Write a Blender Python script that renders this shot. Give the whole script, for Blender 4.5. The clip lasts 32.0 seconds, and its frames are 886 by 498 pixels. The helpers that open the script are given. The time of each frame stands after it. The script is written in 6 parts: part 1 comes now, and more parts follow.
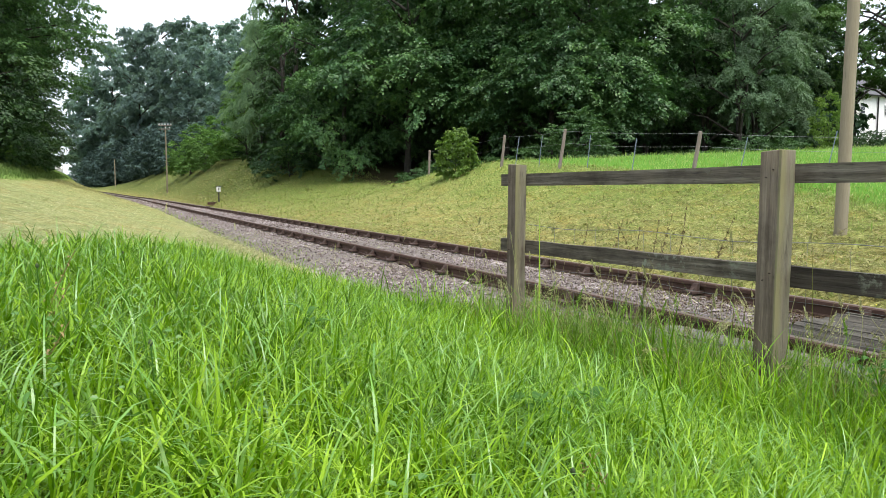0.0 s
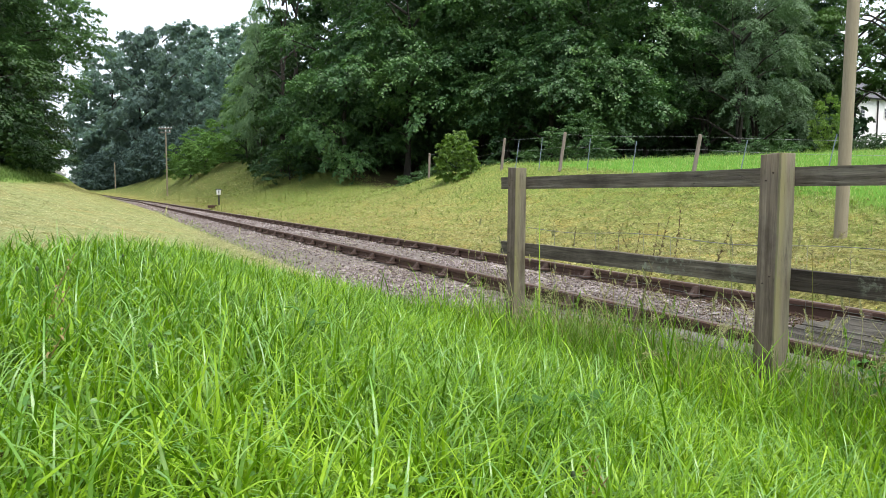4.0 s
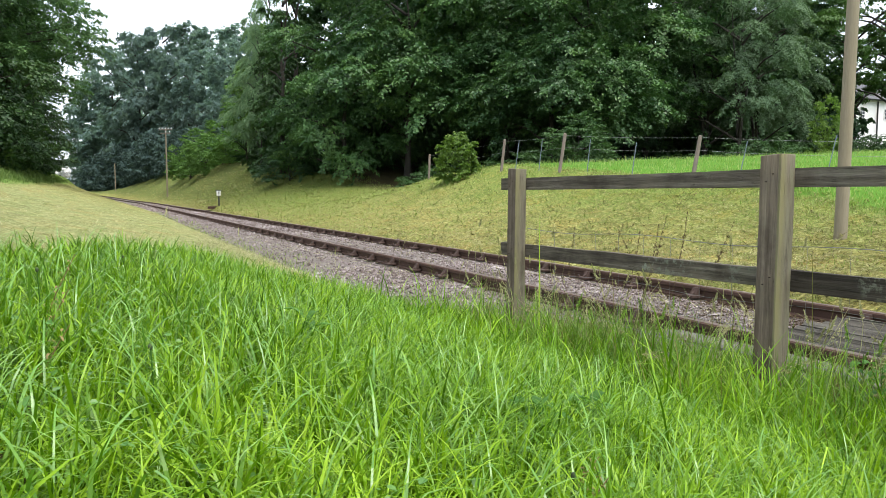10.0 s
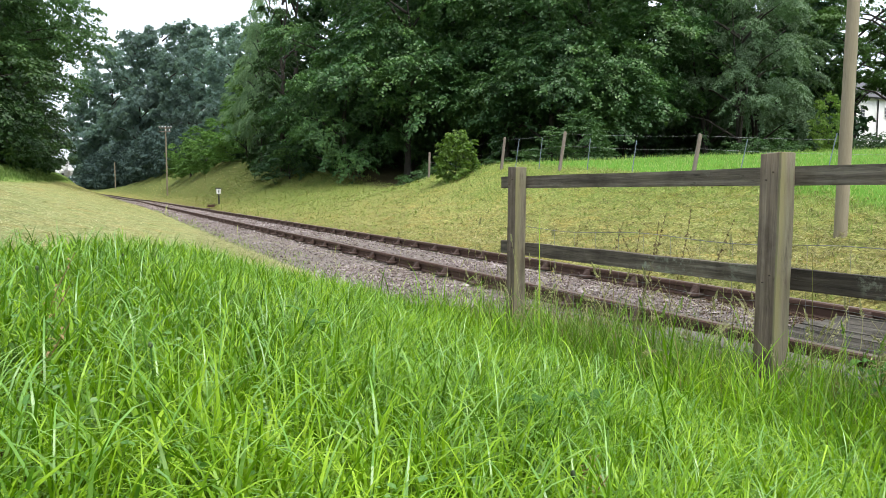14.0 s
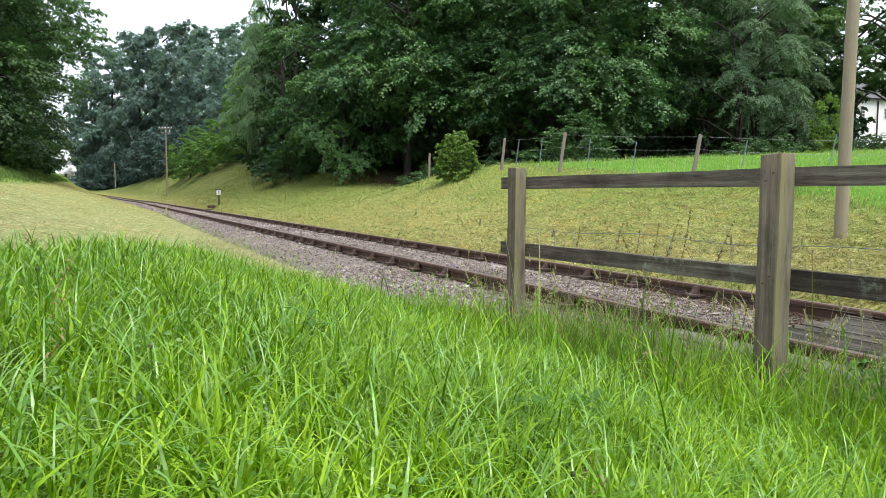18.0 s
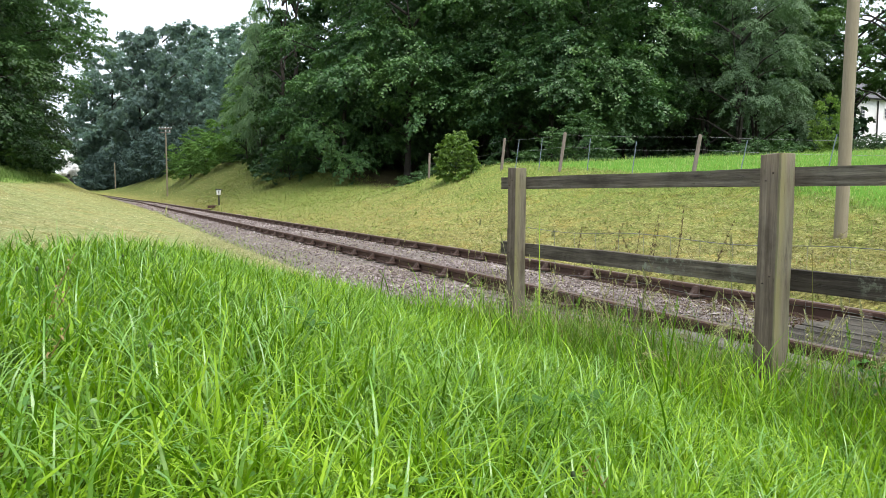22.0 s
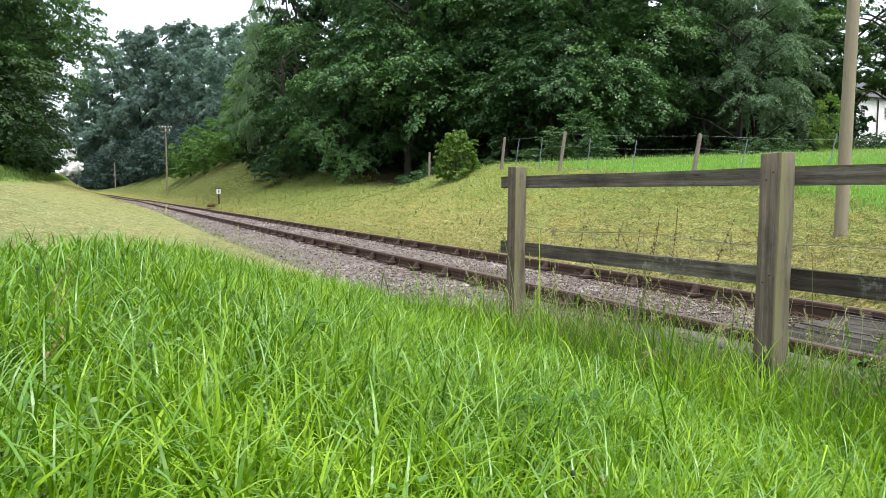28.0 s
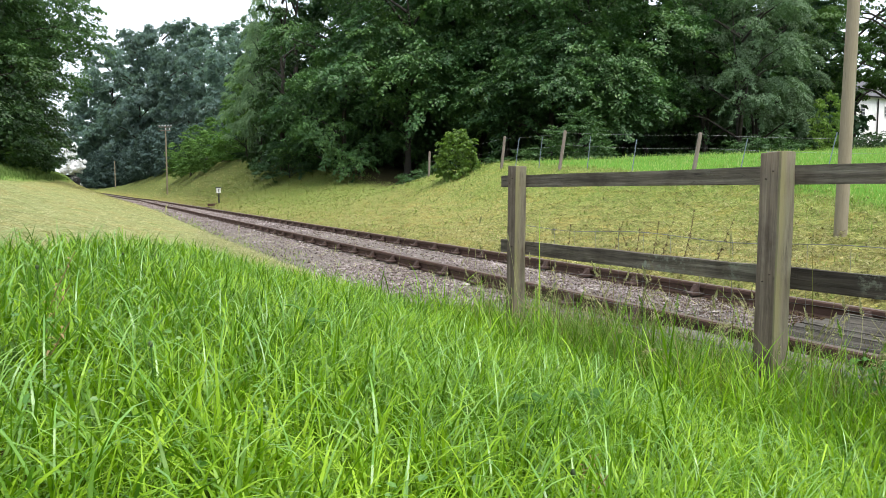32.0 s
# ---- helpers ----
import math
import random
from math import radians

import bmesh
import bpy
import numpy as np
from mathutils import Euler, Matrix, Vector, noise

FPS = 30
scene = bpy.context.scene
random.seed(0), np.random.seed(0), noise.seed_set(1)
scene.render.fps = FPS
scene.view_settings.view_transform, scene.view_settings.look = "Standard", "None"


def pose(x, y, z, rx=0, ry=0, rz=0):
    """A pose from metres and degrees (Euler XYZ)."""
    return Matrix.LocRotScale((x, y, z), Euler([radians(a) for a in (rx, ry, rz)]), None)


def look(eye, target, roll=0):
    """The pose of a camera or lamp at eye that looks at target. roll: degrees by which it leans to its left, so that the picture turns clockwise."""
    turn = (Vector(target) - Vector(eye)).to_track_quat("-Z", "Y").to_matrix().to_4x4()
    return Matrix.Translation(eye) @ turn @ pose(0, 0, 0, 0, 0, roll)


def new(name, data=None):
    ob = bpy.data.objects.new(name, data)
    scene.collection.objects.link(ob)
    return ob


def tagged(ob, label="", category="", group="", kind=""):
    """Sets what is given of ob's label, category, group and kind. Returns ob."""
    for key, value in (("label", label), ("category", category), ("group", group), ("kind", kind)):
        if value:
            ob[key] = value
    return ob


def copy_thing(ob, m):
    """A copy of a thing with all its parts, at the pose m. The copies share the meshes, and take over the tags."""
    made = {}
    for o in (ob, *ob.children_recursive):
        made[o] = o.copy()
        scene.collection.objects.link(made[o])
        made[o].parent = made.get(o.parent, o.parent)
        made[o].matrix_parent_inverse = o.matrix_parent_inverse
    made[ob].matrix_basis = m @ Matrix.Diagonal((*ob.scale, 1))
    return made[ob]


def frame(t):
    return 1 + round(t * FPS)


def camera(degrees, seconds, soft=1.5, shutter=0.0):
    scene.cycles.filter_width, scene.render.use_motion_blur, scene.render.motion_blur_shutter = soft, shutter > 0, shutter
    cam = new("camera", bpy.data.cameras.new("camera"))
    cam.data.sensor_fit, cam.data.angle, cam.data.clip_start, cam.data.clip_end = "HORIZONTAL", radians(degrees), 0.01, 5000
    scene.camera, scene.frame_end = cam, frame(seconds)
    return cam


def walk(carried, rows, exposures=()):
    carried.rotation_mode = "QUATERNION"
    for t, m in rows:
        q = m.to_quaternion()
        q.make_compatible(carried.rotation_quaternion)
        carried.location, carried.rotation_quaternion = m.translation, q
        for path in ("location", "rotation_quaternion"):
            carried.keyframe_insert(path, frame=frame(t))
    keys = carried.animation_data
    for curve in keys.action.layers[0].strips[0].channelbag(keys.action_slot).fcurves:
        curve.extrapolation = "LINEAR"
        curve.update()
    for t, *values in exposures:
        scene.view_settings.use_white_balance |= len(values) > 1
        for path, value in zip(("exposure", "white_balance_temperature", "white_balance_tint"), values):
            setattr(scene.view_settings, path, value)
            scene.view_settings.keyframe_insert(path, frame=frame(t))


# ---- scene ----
# One metre is one unit. The camera stands at the origin, one metre above the foot of the fence.
# s runs along the railway, away from the camera; a is the distance to the right of the camera across it.
EYE, EXPOSURE = 1.0, 0.97
cam = camera(64.2, 32.0, soft=0.65)
TILT = [
    (0, 4.718), (0.5, 4.159), (1, 4.668), (1.5, 4.388), (2, 4.319), (2.5, 4.459), (3, 4.460), (3.5, 4.459),
    (5.5, 4.528), (6, 4.528), (6.5, 4.449), (7, 4.449), (7.5, 4.528), (8, 4.449), (8.5, 4.499), (9, 4.377),
    (9.5, 4.388), (10, 4.388), (10.5, 4.329), (11, 4.460), (11.5, 4.608), (12, 4.519), (12.5, 4.548), (13, 4.460),
    (13.5, 4.567), (14, 4.528), (14.5, 4.597), (16.5, 4.587), (17, 4.519), (17.5, 4.519), (18, 4.459), (18.5, 4.528),
    (19, 4.460), (19.5, 4.408), (20, 4.459), (20.5, 4.449), (21, 4.418), (21.5, 4.528), (22, 4.459), (22.5, 4.519),
    (23, 4.309), (23.5, 4.429), (24, 4.628), (24.5, 4.658), (25, 4.738), (25.5, 4.577), (27.5, 5.107), (28, 4.528),
    (28.5, 4.528), (29, 4.658), (29.5, 4.597), (30, 4.597), (30.5, 4.649), (31, 4.598), (31.5, 4.639), (32, 4.608),
]
walk(cam, [(t, pose(0, 0, EYE, 90 - tilt, 0, 0)) for t, tilt in TILT], exposures=((0, EXPOSURE), (32, EXPOSURE)))

# ---- light: a bright overcast sky with a weak, very soft sun ----
SUN_HEIGHT, SUN_TURN = radians(66), radians(145)
world = bpy.data.worlds.new("overcast_sky")
scene.world = world
world.use_nodes = True
wn, wl = world.node_tree.nodes, world.node_tree.links
wn.clear()
sky = wn.new("ShaderNodeTexSky")
sky.sky_type, sky.sun_disc, sky.sun_elevation, sky.sun_rotation = "NISHITA", False, SUN_HEIGHT, SUN_TURN
sky.dust_density, sky.air_density = 4.0, 1.0
bg_sky, bg_cloud, add, wout = wn.new("ShaderNodeBackground"), wn.new("ShaderNodeBackground"), wn.new("ShaderNodeAddShader"), wn.new("ShaderNodeOutputWorld")
bg_sky.inputs["Strength"].default_value = 0.05
bg_cloud.inputs["Color"].default_value = (0.87, 0.95, 1.05, 1)
bg_cloud.inputs["Strength"].default_value = 0.70
wl.new(sky.outputs[0], bg_sky.inputs[0])
wl.new(bg_sky.outputs[0], add.inputs[0])
wl.new(bg_cloud.outputs[0], add.inputs[1])
wl.new(add.outputs[0], wout.inputs[0])
sun = new("sun", bpy.data.lights.new("sun", "SUN"))
sun.data.energy, sun.data.angle, sun.data.color = 2.6, radians(40), (1.0, 0.97, 0.92)
sun.matrix_world = look((0, 0, 60), (60 * math.sin(SUN_TURN + math.pi) / math.tan(SUN_HEIGHT), 60 * math.cos(SUN_TURN + math.pi) / math.tan(SUN_HEIGHT), 0))


# ---- materials ----
def ramp_node(nodes, colours):
    r = nodes.new("ShaderNodeValToRGB")
    e = r.color_ramp.elements
    while len(e) < len(colours):
        e.new(0.5)
    for i, c in enumerate(colours):
        e[i].position = i / (len(colours) - 1)
        e[i].color = (*c, 1)
    return r


def noise_node(nodes, links, scale, detail=4.0, coord=None, rough=0.6):
    n = nodes.new("ShaderNodeTexNoise")
    n.inputs["Scale"].default_value, n.inputs["Detail"].default_value, n.inputs["Roughness"].default_value = scale, detail, rough
    if coord is not None:
        links.new(coord, n.inputs["Vector"])
    return n


def base_material(name):
    m = bpy.data.materials.new(name)
    m.use_nodes = True
    return m, m.node_tree.nodes, m.node_tree.links, m.node_tree.nodes["Principled BSDF"]


def mix_colour(nodes, links, a, b, fac, blend="MIX"):
    n = nodes.new("ShaderNodeMix")
    n.data_type, n.blend_type, n.clamp_factor = "RGBA", blend, True
    for sock, value in ((n.inputs[0], fac), (n.inputs[6], a), (n.inputs[7], b)):
        if isinstance(value, (int, float)):
            sock.default_value = value
        elif isinstance(value, tuple):
            sock.default_value = (*value, 1)
        else:
            links.new(value, sock)
    return n.outputs[2]


def surface(name, colours, scale=6.0, fine=60.0, rough=0.8, bump=0.3, metal=0.0, stretch=(1, 1, 1), fine_amount=0.35, spots=None, depth=0.01):
    """A surface with large blotches, fine grain, relief, and, if asked for, patches of a second colour (lichen, rust)."""
    m, n, l, p = base_material(name)
    tc, mp = n.new("ShaderNodeTexCoord"), n.new("ShaderNodeMapping")
    mp.inputs["Scale"].default_value = stretch
    l.new(tc.outputs["Object"], mp.inputs[0])
    oi = n.new("ShaderNodeObjectInfo")
    shift = n.new("ShaderNodeVectorMath")
    shift.operation = "ADD"
    l.new(mp.outputs[0], shift.inputs[0])
    l.new(oi.outputs["Random"], shift.inputs[1])
    big, small = noise_node(n, l, scale, 5, shift.outputs[0]), noise_node(n, l, fine, 6, shift.outputs[0], 0.7)
    r = ramp_node(n, colours)
    l.new(big.outputs[0], r.inputs[0])
    grain = ramp_node(n, [(0.35, 0.35, 0.35), (1.25, 1.25, 1.25)])
    grain.color_ramp.elements[0].position, grain.color_ramp.elements[1].position = 0.25, 0.75
    l.new(small.outputs[0], grain.inputs[0])
    col = mix_colour(n, l, r.outputs[0], grain.outputs[0], fine_amount, "MULTIPLY")
    if spots:
        sn = noise_node(n, l, spots[1], 6, shift.outputs[0], 0.75)
        sr = ramp_node(n, [(0, 0, 0), (1, 1, 1)])
        sr.color_ramp.elements[0].position, sr.color_ramp.elements[1].position = spots[2], spots[2] + 0.08
        l.new(sn.outputs[0], sr.inputs[0])
        col = mix_colour(n, l, col, spots[0], sr.outputs[0])
    l.new(col, p.inputs["Base Color"])
    p.inputs["Roughness"].default_value, p.inputs["Metallic"].default_value = rough, metal
    b = n.new("ShaderNodeBump")
    b.inputs["Strength"].default_value, b.inputs["Distance"].default_value = bump, depth
    l.new(small.outputs[0], b.inputs["Height"])
    l.new(b.outputs[0], p.inputs["Normal"])
    return m


def leaf_material(name, colours, clear=0.3, rough=0.5, spread=0.12, spec=0.35, gain=0.8, scatter=0.55):
    """Leaves and blades: the colour differs leaf by leaf and drifts over the plant; some light comes through."""
    m, n, l, p = base_material(name)
    geo, tc = n.new("ShaderNodeNewGeometry"), n.new("ShaderNodeTexCoord")
    oi = n.new("ShaderNodeObjectInfo")
    big = noise_node(n, l, spread, 4, tc.outputs["Object"], 0.6)
    mixer = n.new("ShaderNodeMath")
    mixer.operation = "MULTIPLY_ADD"
    l.new(geo.outputs["Random Per Island"], mixer.inputs[0])
    mixer.inputs[1].default_value = scatter
    half = n.new("ShaderNodeMath")
    half.operation = "MULTIPLY_ADD"
    l.new(big.outputs[0], half.inputs[0])
    half.inputs[1].default_value = gain
    half.inputs[2].default_value = 0.5 - 0.5 * scatter - 0.5 * gain
    l.new(half.outputs[0], mixer.inputs[2])
    r = ramp_node(n, colours)
    l.new(mixer.outputs[0], r.inputs[0])
    hs = n.new("ShaderNodeHueSaturation")
    vary = n.new("ShaderNodeMapRange")
    vary.inputs["To Min"].default_value, vary.inputs["To Max"].default_value = 0.8, 1.2
    l.new(oi.outputs["Random"], vary.inputs["Value"])
    l.new(vary.outputs[0], hs.inputs["Value"])
    l.new(r.outputs[0], hs.inputs["Color"])
    l.new(hs.outputs[0], p.inputs["Base Color"])
    p.inputs["Roughness"].default_value = rough
    p.inputs["Specular IOR Level"].default_value = spec
    t, mx = n.new("ShaderNodeBsdfTranslucent"), n.new("ShaderNodeMixShader")
    warm = mix_colour(n, l, hs.outputs[0], (0.9, 1.0, 0.35), 0.6, "MULTIPLY")
    bright = mix_colour(n, l, warm, (1.7, 1.7, 1.7), 1.0, "MULTIPLY")
    l.new(bright, t.inputs[0])
    mx.inputs[0].default_value = clear
    l.new(p.outputs[0], mx.inputs[1])
    l.new(t.outputs[0], mx.inputs[2])
    l.new(mx.outputs[0], n["Material Output"].inputs[0])
    return m


def ground_material():
    """Mown bank with dry clippings, lush field, bare earth under the wood; the three zones are a mesh attribute with their own ragged edges."""
    m, n, l, p = base_material("ground_cover")
    tc, zone = n.new("ShaderNodeTexCoord"), n.new("ShaderNodeVertexColor")
    zone.layer_name = "zone"
    sep = n.new("ShaderNodeSeparateColor")
    l.new(zone.outputs[0], sep.inputs[0])
    big, mid, fine = (noise_node(n, l, sc, 5, tc.outputs["Object"], 0.65) for sc in (0.5, 1.4, 34.0))
    mp = n.new("ShaderNodeMapping")
    mp.inputs["Rotation"].default_value = (0, 0, radians(25))
    mp.inputs["Scale"].default_value = (11, 30, 20)
    l.new(tc.outputs["Object"], mp.inputs[0])
    straw = noise_node(n, l, 1.0, 6, mp.outputs[0], 0.75)
    mp2 = n.new("ShaderNodeMapping")
    mp2.inputs["Rotation"].default_value = (0, 0, radians(-25))
    mp2.inputs["Scale"].default_value = (8, 3.2, 6)
    l.new(tc.outputs["Object"], mp2.inputs[0])
    lumps = noise_node(n, l, 1.0, 5, mp2.outputs[0], 0.7)

    def spread(value, lo, hi):
        r = n.new("ShaderNodeMapRange")
        r.inputs["From Min"].default_value, r.inputs["From Max"].default_value = lo, hi
        l.new(value, r.inputs["Value"])
        return r.outputs[0]

    mown = ramp_node(n, [(0.060, 0.050, 0.020), (0.140, 0.138, 0.046), (0.255, 0.248, 0.092), (0.420, 0.390, 0.205)])
    l.new(spread(straw.outputs[0], 0.36, 0.64), mown.inputs[0])
    pale = ramp_node(n, [(0.075, 0.088, 0.030), (0.165, 0.178, 0.072), (0.262, 0.264, 0.138), (0.360, 0.354, 0.225)])
    l.new(spread(straw.outputs[0], 0.34, 0.66), pale.inputs[0])
    # Low spots between clumps are darkened in colour too, for their shade.
    clumps = ramp_node(n, [(0.42, 0.40, 0.32), (0.85, 0.92, 0.75), (1.15, 1.1, 1.0), (1.0, 0.8, 0.6)])
    l.new(spread(lumps.outputs[0], 0.33, 0.7), clumps.inputs[0])
    patches = ramp_node(n, [(0.62, 0.78, 0.48), (0.98, 1.0, 0.9), (1.12, 0.86, 0.62)])
    l.new(spread(mid.outputs[0], 0.3, 0.7), patches.inputs[0])
    c_mown = mix_colour(n, l, mown.outputs[0], clumps.outputs[0], 0.55, "MULTIPLY")
    c_pale = mix_colour(n, l, pale.outputs[0], clumps.outputs[0], 0.6, "MULTIPLY")
    c_mown = mix_colour(n, l, c_mown, c_pale, sep.outputs[0])
    c_mown = mix_colour(n, l, c_mown, patches.outputs[0], 0.8, "MULTIPLY")
    green = ramp_node(n, [(0.036, 0.078, 0.009), (0.072, 0.168, 0.018), (0.120, 0.240, 0.030)])
    l.new(fine.outputs[0], green.inputs[0])
    earth = ramp_node(n, [(0.030, 0.024, 0.012), (0.060, 0.051, 0.024), (0.078, 0.084, 0.030)])
    l.new(mid.outputs[0], earth.inputs[0])
    c = mix_colour(n, l, c_mown, green.outputs[0], sep.outputs[1])
    c = mix_colour(n, l, c, earth.outputs[0], sep.outputs[2])
    l.new(c, p.inputs["Base Color"])
    p.inputs["Roughness"].default_value = 0.95
    p.inputs["Specular IOR Level"].default_value = 0.1
    b = n.new("ShaderNodeBump")
    b.inputs["Strength"].default_value, b.inputs["Distance"].default_value = 0.6, 0.05
    relief = n.new("ShaderNodeMath")
    relief.operation = "MULTIPLY_ADD"
    l.new(straw.outputs[0], relief.inputs[0])
    relief.inputs[1].default_value = 0.8
    l.new(lumps.outputs[0], relief.inputs[2])
    l.new(relief.outputs[0], b.inputs["Height"])
    l.new(b.outputs[0], p.inputs["Normal"])
    return m


M_GROUND = ground_material()
M_BALLAST = surface("ballast_bed", [(0.070, 0.056, 0.047), (0.138, 0.115, 0.098), (0.200, 0.172, 0.150)], 2.0, 40, 0.95, 0.9, depth=0.03)
M_SOIL = surface("dark_soil", [(0.022, 0.017, 0.011), (0.045, 0.034, 0.022), (0.078, 0.060, 0.040)], 5.0, 70, 0.95, 0.9, depth=0.02)
M_STONE = leaf_material("ballast_stone", [(0.040, 0.030, 0.026), (0.115, 0.090, 0.077), (0.225, 0.189, 0.188), (0.410, 0.378, 0.345)], 0.0, 0.9, 0.6, 0.2)
def timber(name, colours, along="x", cracks=0.6, lichen=None):
    """Weathered timber: uneven grain along one axis, drying cracks of unequal length, damp blotches and crusts of lichen."""
    m, n, l, p = base_material(name)
    tc, oi = n.new("ShaderNodeTexCoord"), n.new("ShaderNodeObjectInfo")
    shift = n.new("ShaderNodeVectorMath")
    shift.operation = "MULTIPLY_ADD"
    l.new(oi.outputs["Random"], shift.inputs[0])
    shift.inputs[1].default_value = (7, 3, 5)
    l.new(tc.outputs["Object"], shift.inputs[2])
    warp = noise_node(n, l, 3.0, 3, shift.outputs[0])
    bent = n.new("ShaderNodeVectorMath")
    bent.operation = "MULTIPLY_ADD"
    l.new(warp.outputs["Color"], bent.inputs[0])
    bent.inputs[1].default_value = (0.016, 0.016, 0.016)
    l.new(shift.outputs[0], bent.inputs[2])

    def grain(lengthwise, crosswise, detail=5.0):
        mp = n.new("ShaderNodeMapping")
        mp.inputs["Scale"].default_value = (lengthwise, crosswise, crosswise) if along == "x" else (crosswise, crosswise, lengthwise)
        l.new(bent.outputs[0], mp.inputs[0])
        return noise_node(n, l, 1.0, detail, mp.outputs[0], 0.65).outputs[0]

    def spread(value, lo, hi, a=0.0, b=1.0):
        r = n.new("ShaderNodeMapRange")
        for key, x in (("From Min", lo), ("From Max", hi), ("To Min", a), ("To Max", b)):
            r.inputs[key].default_value = x
        l.new(value, r.inputs["Value"])
        return r.outputs[0]

    r = ramp_node(n, colours)
    l.new(spread(grain(1.3, 30), 0.28, 0.72), r.inputs[0])
    fine = ramp_node(n, [(0.55, 0.54, 0.52), (1.25, 1.24, 1.22)])
    l.new(spread(grain(7, 190), 0.3, 0.7), fine.inputs[0])
    col = mix_colour(n, l, r.outputs[0], fine.outputs[0], 0.6, "MULTIPLY")
    damp = ramp_node(n, [(0.5, 0.46, 0.42), (1.0, 1.0, 1.0), (1.25, 1.22, 1.16)])
    l.new(spread(noise_node(n, l, 5.0, 5, shift.outputs[0]).outputs[0], 0.3, 0.7), damp.inputs[0])
    col = mix_colour(n, l, col, damp.outputs[0], 0.85, "MULTIPLY")
    split = grain(2.2, 75, 2.0)
    cut = n.new("ShaderNodeMath")
    cut.operation = "ABSOLUTE"
    mid = n.new("ShaderNodeMath")
    mid.operation = "SUBTRACT"
    l.new(split, mid.inputs[0])
    mid.inputs[1].default_value = 0.56
    l.new(mid.outputs[0], cut.inputs[0])
    line = spread(cut.outputs[0], 0.0, 0.022, 1.0, 0.0)
    patchy = spread(noise_node(n, l, 6.0, 3, shift.outputs[0]).outputs[0], 0.42, 0.62)
    mask = n.new("ShaderNodeMath")
    mask.operation = "MULTIPLY"
    l.new(line, mask.inputs[0])
    l.new(patchy, mask.inputs[1])
    weight = n.new("ShaderNodeMath")
    weight.operation = "MULTIPLY"
    l.new(mask.outputs[0], weight.inputs[0])
    weight.inputs[1].default_value = cracks
    col = mix_colour(n, l, col, (0.018, 0.015, 0.012), weight.outputs[0])
    if lichen:
        crust = noise_node(n, l, 26.0, 6, shift.outputs[0], 0.75)
        where = noise_node(n, l, 2.6, 3, shift.outputs[0])
        both_ = n.new("ShaderNodeMath")
        both_.operation = "MULTIPLY"
        l.new(spread(crust.outputs[0], 0.50, 0.60), both_.inputs[0])
        l.new(spread(where.outputs[0], lichen[1] - 0.12, lichen[1] + 0.05), both_.inputs[1])
        col = mix_colour(n, l, col, lichen[0], both_.outputs[0])
    l.new(col, p.inputs["Base Color"])
    p.inputs["Roughness"].default_value, p.inputs["Specular IOR Level"].default_value = 0.88, 0.25
    height = n.new("ShaderNodeMath")
    height.operation = "MULTIPLY_ADD"
    l.new(weight.outputs[0], height.inputs[0])
    height.inputs[1].default_value = -1.5
    l.new(grain(3, 110), height.inputs[2])
    b = n.new("ShaderNodeBump")
    b.inputs["Strength"].default_value, b.inputs["Distance"].default_value = 0.8, 0.006
    l.new(height.outputs[0], b.inputs["Height"])
    l.new(b.outputs[0], p.inputs["Normal"])
    return m


M_RAIL = surface("rusty_rail", [(0.034, 0.017, 0.011), (0.068, 0.032, 0.020), (0.098, 0.050, 0.033)], 3, 80, 0.75, 0.4, 0.1)
M_RAIL_TOP = surface("worn_rail_top", [(0.099, 0.062, 0.046), (0.149, 0.105, 0.087)], 4, 90, 0.5, 0.2, 0.5)
M_CHAIR = surface("rusty_chair", [(0.026, 0.014, 0.010), (0.058, 0.029, 0.019)], 9, 70, 0.85, 0.6)
M_SLEEPER = surface("sleeper_wood", [(0.062, 0.050, 0.037), (0.124, 0.105, 0.087)], 4, 40, 0.9, 0.8, stretch=(1, 8, 8))
M_POST = timber("post_wood", [(0.076, 0.056, 0.044), (0.138, 0.106, 0.085), (0.225, 0.182, 0.147)], "z", 0.55, ((0.17, 0.15, 0.09), 0.70))


def lichened_post():
    """Post wood whose weather side carries a ragged stripe of yellow lichen."""
    m = M_POST
    n, l, p = m.node_tree.nodes, m.node_tree.links, m.node_tree.nodes["Principled BSDF"]
    tc, sep = n.new("ShaderNodeTexCoord"), n.new("ShaderNodeSeparateXYZ")
    l.new(tc.outputs["Object"], sep.inputs[0])
    mp = n.new("ShaderNodeMapping")
    mp.inputs["Scale"].default_value = (14, 30, 4.5)
    l.new(tc.outputs["Object"], mp.inputs[0])
    patch = noise_node(n, l, 1.0, 6, mp.outputs[0], 0.7)

    def step(value, lo, hi):
        r = n.new("ShaderNodeMapRange")
        r.inputs["From Min"].default_value, r.inputs["From Max"].default_value = lo, hi
        l.new(value, r.inputs["Value"])
        return r.outputs[0]

    def times(a, b):
        t = n.new("ShaderNodeMath")
        t.operation = "MULTIPLY"
        l.new(a, t.inputs[0])
        l.new(b, t.inputs[1])
        return t.outputs[0]

    face = times(step(sep.outputs[0], 0.0445, 0.0475), step(patch.outputs[0], 0.30, 0.62))
    stripe = times(times(step(sep.outputs[0], 0.040, 0.046), step(sep.outputs[1], 0.0, -0.035)), step(patch.outputs[0], 0.30, 0.52))
    old = p.inputs["Base Color"].links[0].from_socket
    pale = mix_colour(n, l, old, (0.190, 0.178, 0.116), face)
    l.new(mix_colour(n, l, pale, (0.192, 0.175, 0.088), stripe), p.inputs["Base Color"])


